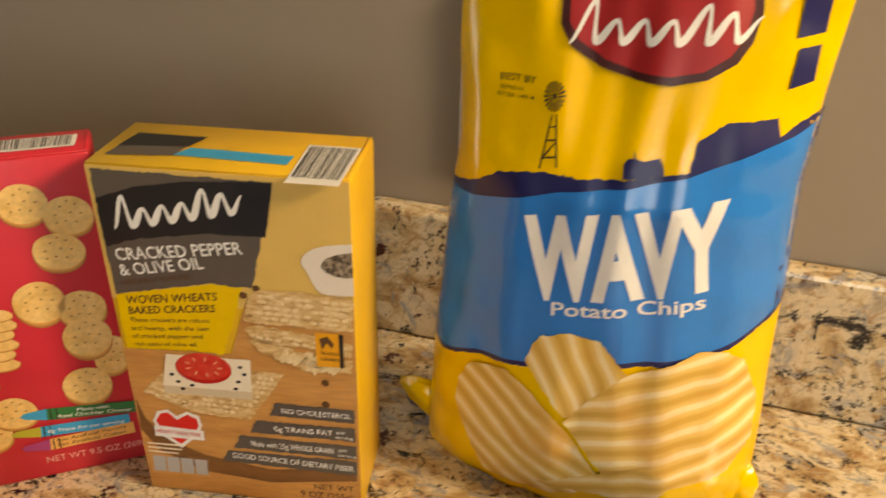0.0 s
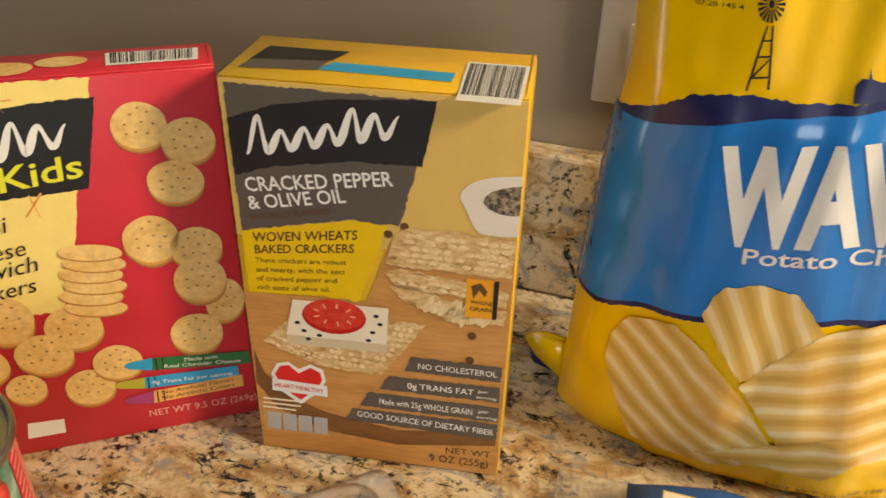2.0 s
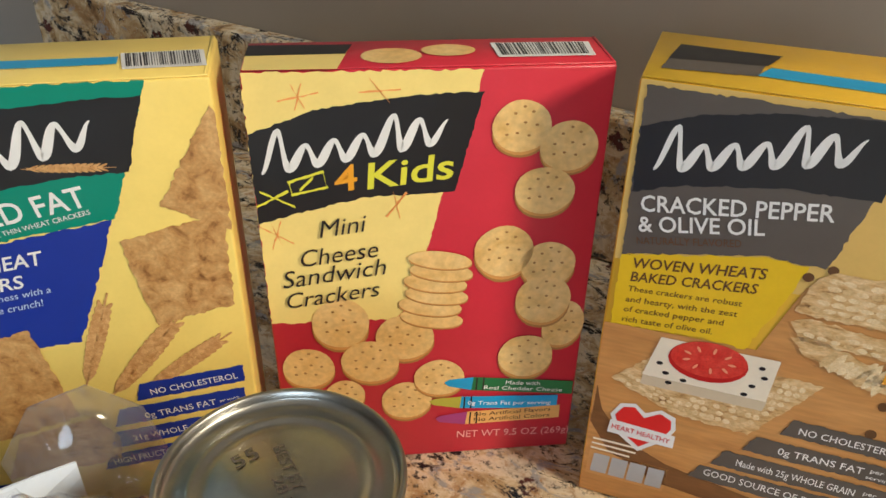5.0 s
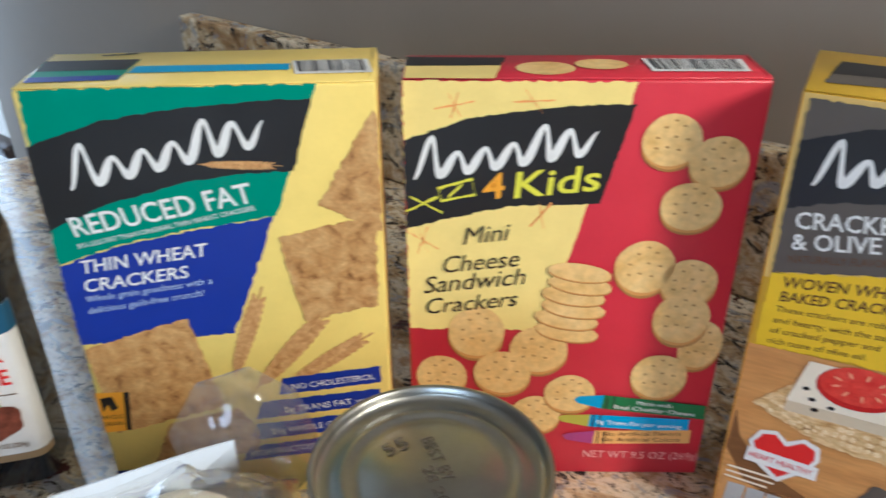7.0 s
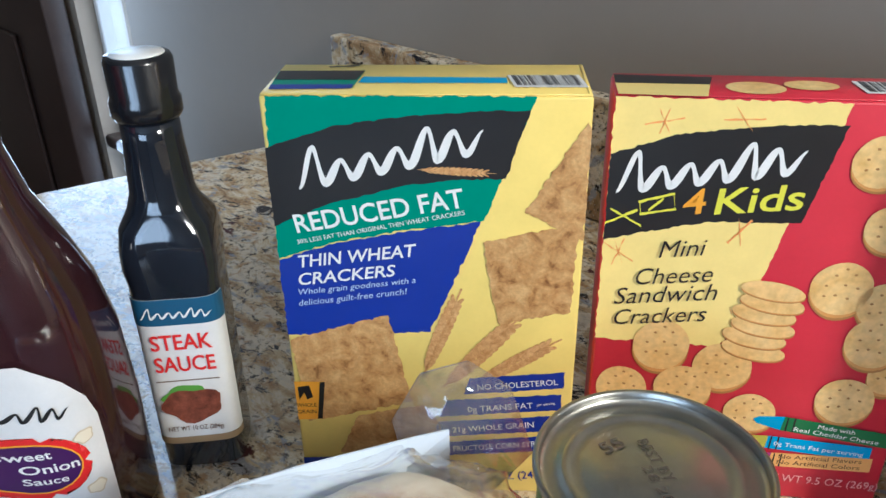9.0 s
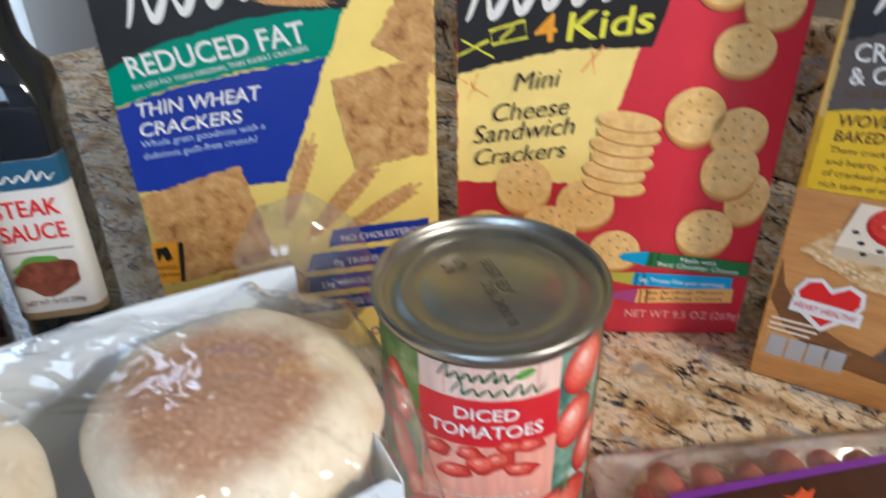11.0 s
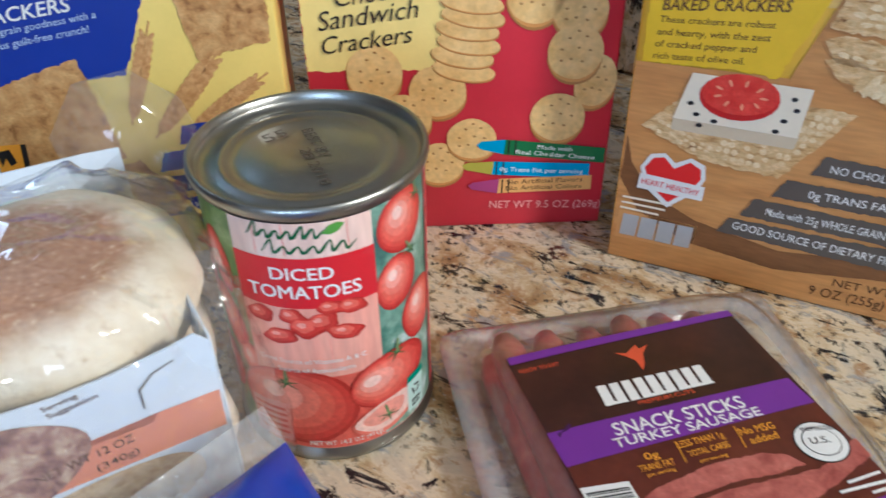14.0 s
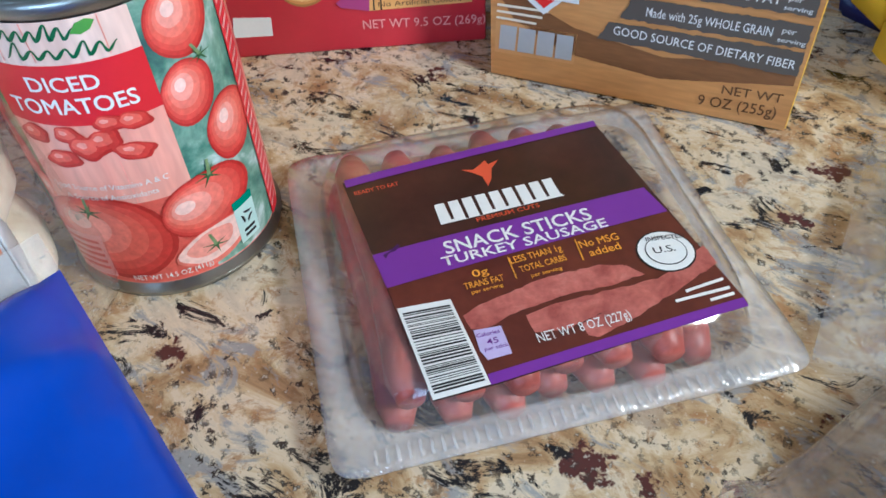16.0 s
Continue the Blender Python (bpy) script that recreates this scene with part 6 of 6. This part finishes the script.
PAPER = ink("label_paper", (0.74, 0.73, 0.72), 0.4)
steak_label = wrap(steak, "paper_label", PAPER, 0.022, 0.103, 196, 344, .0208, .0208, 5, 0.0003)
wrap(steak, "label_blue_band", ink("label_teal", (0.02, 0.09, 0.18)), 0.089, 0.103, 196, 344, .0208, .0208, 5, 0.0006)
wrap(steak, "label_foot", ink("label_kraft", (0.32, 0.22, 0.12)), 0.018, 0.022, 196, 344, .0208, .0208, 5, 0.0004)
S_steak = (steak_label, lambda x, y, k: Vector((x / 1000, -0.0215 - STEP * k, y / 1000)), 0)
words(S_steak, "title", INK_RED, 2, "STEAK", (-14, 75.5), (14.5, 75.5), 9.5)
words(S_steak, "title", INK_RED, 2, "SAUCE", (-14, 63), (14.5, 63), 9.5)
wordmark(S_steak, INK_WHITE, 3, (-16, 93), (16, 93), 6)
blob(S_steak, "printed_steak", mottled("printed_steak", [(0.3, (0.09, 0.02, 0.012)), (0.7, (0.30, 0.09, 0.05))], 150), 2, (0, 42), 14.5, 10, 4)
blob(S_steak, "printed_garnish", INK_LEAF_LIGHT, 1, (-3, 49), 11, 5, 10)
flat(S_steak, "rule", INK_BROWN, 1, [(-15, 57), (15, 57), (15, 57.6), (-15, 57.6)])
words(S_steak, "net_weight", INK_BROWN, 1, "NET WT 10 OZ (284g)", (-14, 26.5), (13, 26.5), 3.2)
part("price_sticker", lathe([(0.0115, 0.2112), (0.0113, 0.2118), (0.002, 0.2119)], 40), INK_WHITE, steak)
bbq_label = wrap(bbq, "paper_label", PAPER, 0.020, 0.108, 205, 335, .0425, .0345, 2.8, 0.0006, 0.34)
def on_bottle(ob, rx, ry, p):
    def put(x, y, k):
        a = radians(270) + x / 1000 / 0.036
        c, s = math.cos(a), math.sin(a)
        return Vector((math.copysign(abs(c) ** (2 / p), c) * (rx + 0.0009 + STEP * k), math.copysign(abs(s) ** (2 / p), s) * (ry + 0.0009 + STEP * k), y / 1000))
    return (ob, put, 4)


S_bbq = on_bottle(bbq_label, .0425, .0345, 2.8)
star = []
for i in range(48):
    a = 2 * math.pi * i / 48
    k = 1.0 if i % 2 else 0.86
    star.append((8 + 24 * k * math.cos(a), 56 + 17 * k * math.sin(a)))
flat(S_bbq, "red_burst", INK_RED, 1, star)
oval(S_bbq, "gold_ring", INK_ORANGE, 2, (8, 56), 19.8, 13.6, 0)
oval(S_bbq, "purple_oval", INK_PURPLE_DARK, 3, (8, 56), 19, 12.8, 0)
words(S_bbq, "title", INK_WHITE, 4, "Sweet", (-2, 60.5), (16, 61.5), 5)
words(S_bbq, "title", INK_WHITE, 4, "Onion", (4, 53.5), (26, 54.5), 5.2)
words(S_bbq, "title", INK_WHITE, 4, "Sauce", (4, 47.5), (20, 48), 4)
wordmark(S_bbq, INK_BLACK, 2, (-16, 82), (26, 80), 9)
words(S_bbq, "net_weight", INK_BROWN, 2, "1 LB. 12 OZ. (794g)", (-14, 27), (28, 29), 3.2)
for x, y in ((31, 68), (31, 40)):
    blob(S_bbq, "printed_onion", INK_CREAM_SIDE, 2, (x, y), 5, 3.5, 10)
    blob(S_bbq, "printed_onion", INK_CREAM, 3, (x, y), 4.2, 2.8, 10)

# sausage tray label
tray_label = flat(S_tray, "label", LABEL_BROWN, 0, [(-53.6, 27.9), (36, 34.9), (48.7, -53.4), (-27.2, -60.6), (-42.8, -61.1)])
S_tray = (tray_label, *S_tray[1:])
flat(S_tray, "label_lower", LABEL_RED, 1, [(-47.5, -21.2), (42.3, -13.5), (49.1, -52.4), (-27, -59.8), (-42.7, -60.5)])
flat(S_tray, "purple_strip", INK_PURPLE, 2, [(-53, 28.9), (36.2, 35.5), (36.4, 32.2), (-52.7, 25.2)])
flat(S_tray, "purple_strip", INK_PURPLE, 2, [(-49.5, -7.1), (39.5, -1.5), (42.3, -13.5), (-47.5, -21.2)])
flat(S_tray, "purple_strip", INK_PURPLE, 2, [(-27.2, -57), (48.6, -50.4), (48.7, -53.5), (-27.2, -60.3)])
flat(S_tray, "printed_sausage", SAUSAGE_PRINT, 2, [(-28.8, -37), (-22.9, -34.2), (-3.2, -29.8), (14.2, -29), (21.8, -31.7), (25.3, -35.8), (16.2, -37.2), (1, -37.4), (-16.3, -40.1), (-23.6, -42.8), (-27.8, -42)], 0.3)
flat(S_tray, "printed_sausage", SAUSAGE_PRINT, 2, [(-11.8, -41.3), (-3.1, -39.5), (17.3, -38.6), (30.2, -38.4), (37.1, -38.5), (33.5, -40.8), (17, -43.8), (-2.9, -48.7), (-11.3, -47.4)], 0.3)
flat(S_tray, "printed_sausage", SAUSAGE_PRINT, 2, [(2.2, -48), (11.7, -44.5), (31.7, -37), (46.4, -29.7), (47.4, -36.9), (32.2, -43.7), (16.2, -49.8), (5.1, -53.3), (2.4, -52)], 0.3)
blockmark(S_tray, INK_WHITE, 2, (-26.7, -0.6), (14, 1.6), 9.2)
flat(S_tray, "bird_mark", INK_ORANGE_RED, 2, [(-14.8, 22.7), (-10.7, 21.6), (-7.7, 23.6), (-5.9, 25.1), (-5.2, 22.9), (-1.4, 24.2), (-4.7, 20.5), (-6, 15.8), (-8, 12.5), (-8.6, 17.4), (-11.1, 20)])
words(S_tray, "small_print", INK_ORANGE_RED, 2, 'READY TO EAT', (-50.5, 20.5), (-35.8, 21.1), 2.1)
words(S_tray, "small_print", INK_ORANGE_RED, 2, 'PREMIUM CUTS', (-15.5, -2.4), (5.1, -1.2), 2)
words(S_tray, "title", INK_WHITE, 3, 'SNACK STICKS', (-27.9, -13.2), (19, -10.8), 5.9)
words(S_tray, "title", INK_WHITE, 3, 'TURKEY SAUSAGE', (-29.9, -17.7), (22.5, -15), 4.1)
words(S_tray, "claim_text", INK_ORANGE, 3, '0g', (-22.5, -24.2), (-17.7, -23.9), 3)
words(S_tray, "claim_text", INK_ORANGE, 3, 'TRANS FAT', (-25.9, -28.1), (-14, -27.6), 2.7)
words(S_tray, "claim_text", INK_ORANGE, 3, 'per serving', (-24.4, -30.2), (-15, -29.7), 1.5)
words(S_tray, "claim_text", INK_ORANGE, 3, 'LESS THAN 1g', (-10.4, -22.1), (5.7, -21), 2.9)
words(S_tray, "claim_text", INK_ORANGE, 3, 'TOTAL CARBS', (-8.6, -26), (5.8, -24.9), 2.6)
words(S_tray, "claim_text", INK_ORANGE, 3, 'per serving', (-6.2, -28.6), (3.3, -28.1), 1.5)
words(S_tray, "claim_text", INK_ORANGE, 3, 'No MSG', (11.3, -21.5), (23.5, -21.1), 3.2)
words(S_tray, "claim_text", INK_ORANGE, 3, 'added', (12.9, -25.4), (22.7, -24.9), 3.2)
flat(S_tray, "divider", INK_ORANGE, 3, [(-10.9, -19.2), (-10.6, -19.3), (-10.4, -27.9), (-10.7, -27.8)])
flat(S_tray, "divider", INK_ORANGE, 3, [(10.5, -17.5), (10.8, -17.6), (10.5, -26.4), (10.1, -26.3)])
words(S_tray, "net_weight", INK_WHITE, 4, 'NET WT 8 OZ (227g)', (-11.2, -51.1), (15.9, -49.7), 3.5)
oval(S_tray, "inspection_seal", INK_BLACK, 3, (34.8, -29.1), 8.8, 8.3, -15.2)
oval(S_tray, "inspection_seal", INK_WHITE, 4, (34.8, -29.1), 8.3, 7.8, -15.2)
oval(S_tray, "inspection_ring", INK_BLACK, 5, (34.8, -29.1), 6.2, 5.7, -15.2)
oval(S_tray, "inspection_ring", INK_WHITE, 6, (34.8, -29.1), 5.9, 5.4, -15.2)
words(S_tray, "seal_text", INK_BLACK, 7, 'U.S.', (31, -29.7), (37.5, -30.1), 2.9)
words(S_tray, "seal_text", INK_BLACK, 7, 'INSPECTED', (30.6, -24.4), (42.3, -25.7), 1.9)
barcode(S_tray, [(-42.8, -60.8), (-27.1, -60.1), (-30.8, -30.2), (-46.2, -29.4)], 30)
flat(S_tray, "calorie_badge", INK_LILAC, 3, [(-27.3, -42.6), (-19.6, -43), (-19.1, -52.5), (-26, -52.9), (-27.3, -49.6)])
words(S_tray, "seal_text", INK_PURPLE, 4, 'Calories', (-27, -45.4), (-20.4, -45.2), 1.5)
words(S_tray, "seal_text", INK_PURPLE, 4, '45', (-24.8, -48.3), (-21.6, -48.2), 2.1)
words(S_tray, "seal_text", INK_PURPLE, 4, 'per stick', (-26, -50.1), (-19.3, -50), 1.3)
flat(S_tray, "illegible_text", INK_WHITE, 3, [(34, -44.2), (46.1, -42.5), (46, -43.5), (33.9, -45.2)])
flat(S_tray, "illegible_text", INK_WHITE, 3, [(29.8, -46.8), (46.6, -45.8), (46.4, -46.9), (29.7, -47.8)])
flat(S_tray, "illegible_text", INK_WHITE, 3, [(39.3, -48.8), (46.8, -48), (46.7, -49.1), (39.2, -49.8)])
flat(S_tray, "pen_scrawl", INK_PURPLE_DARK, 3, [(-46.2, -8), (-41.3, -4.9), (-40.8, -5.9), (-45.7, -9.8)], 0.6)
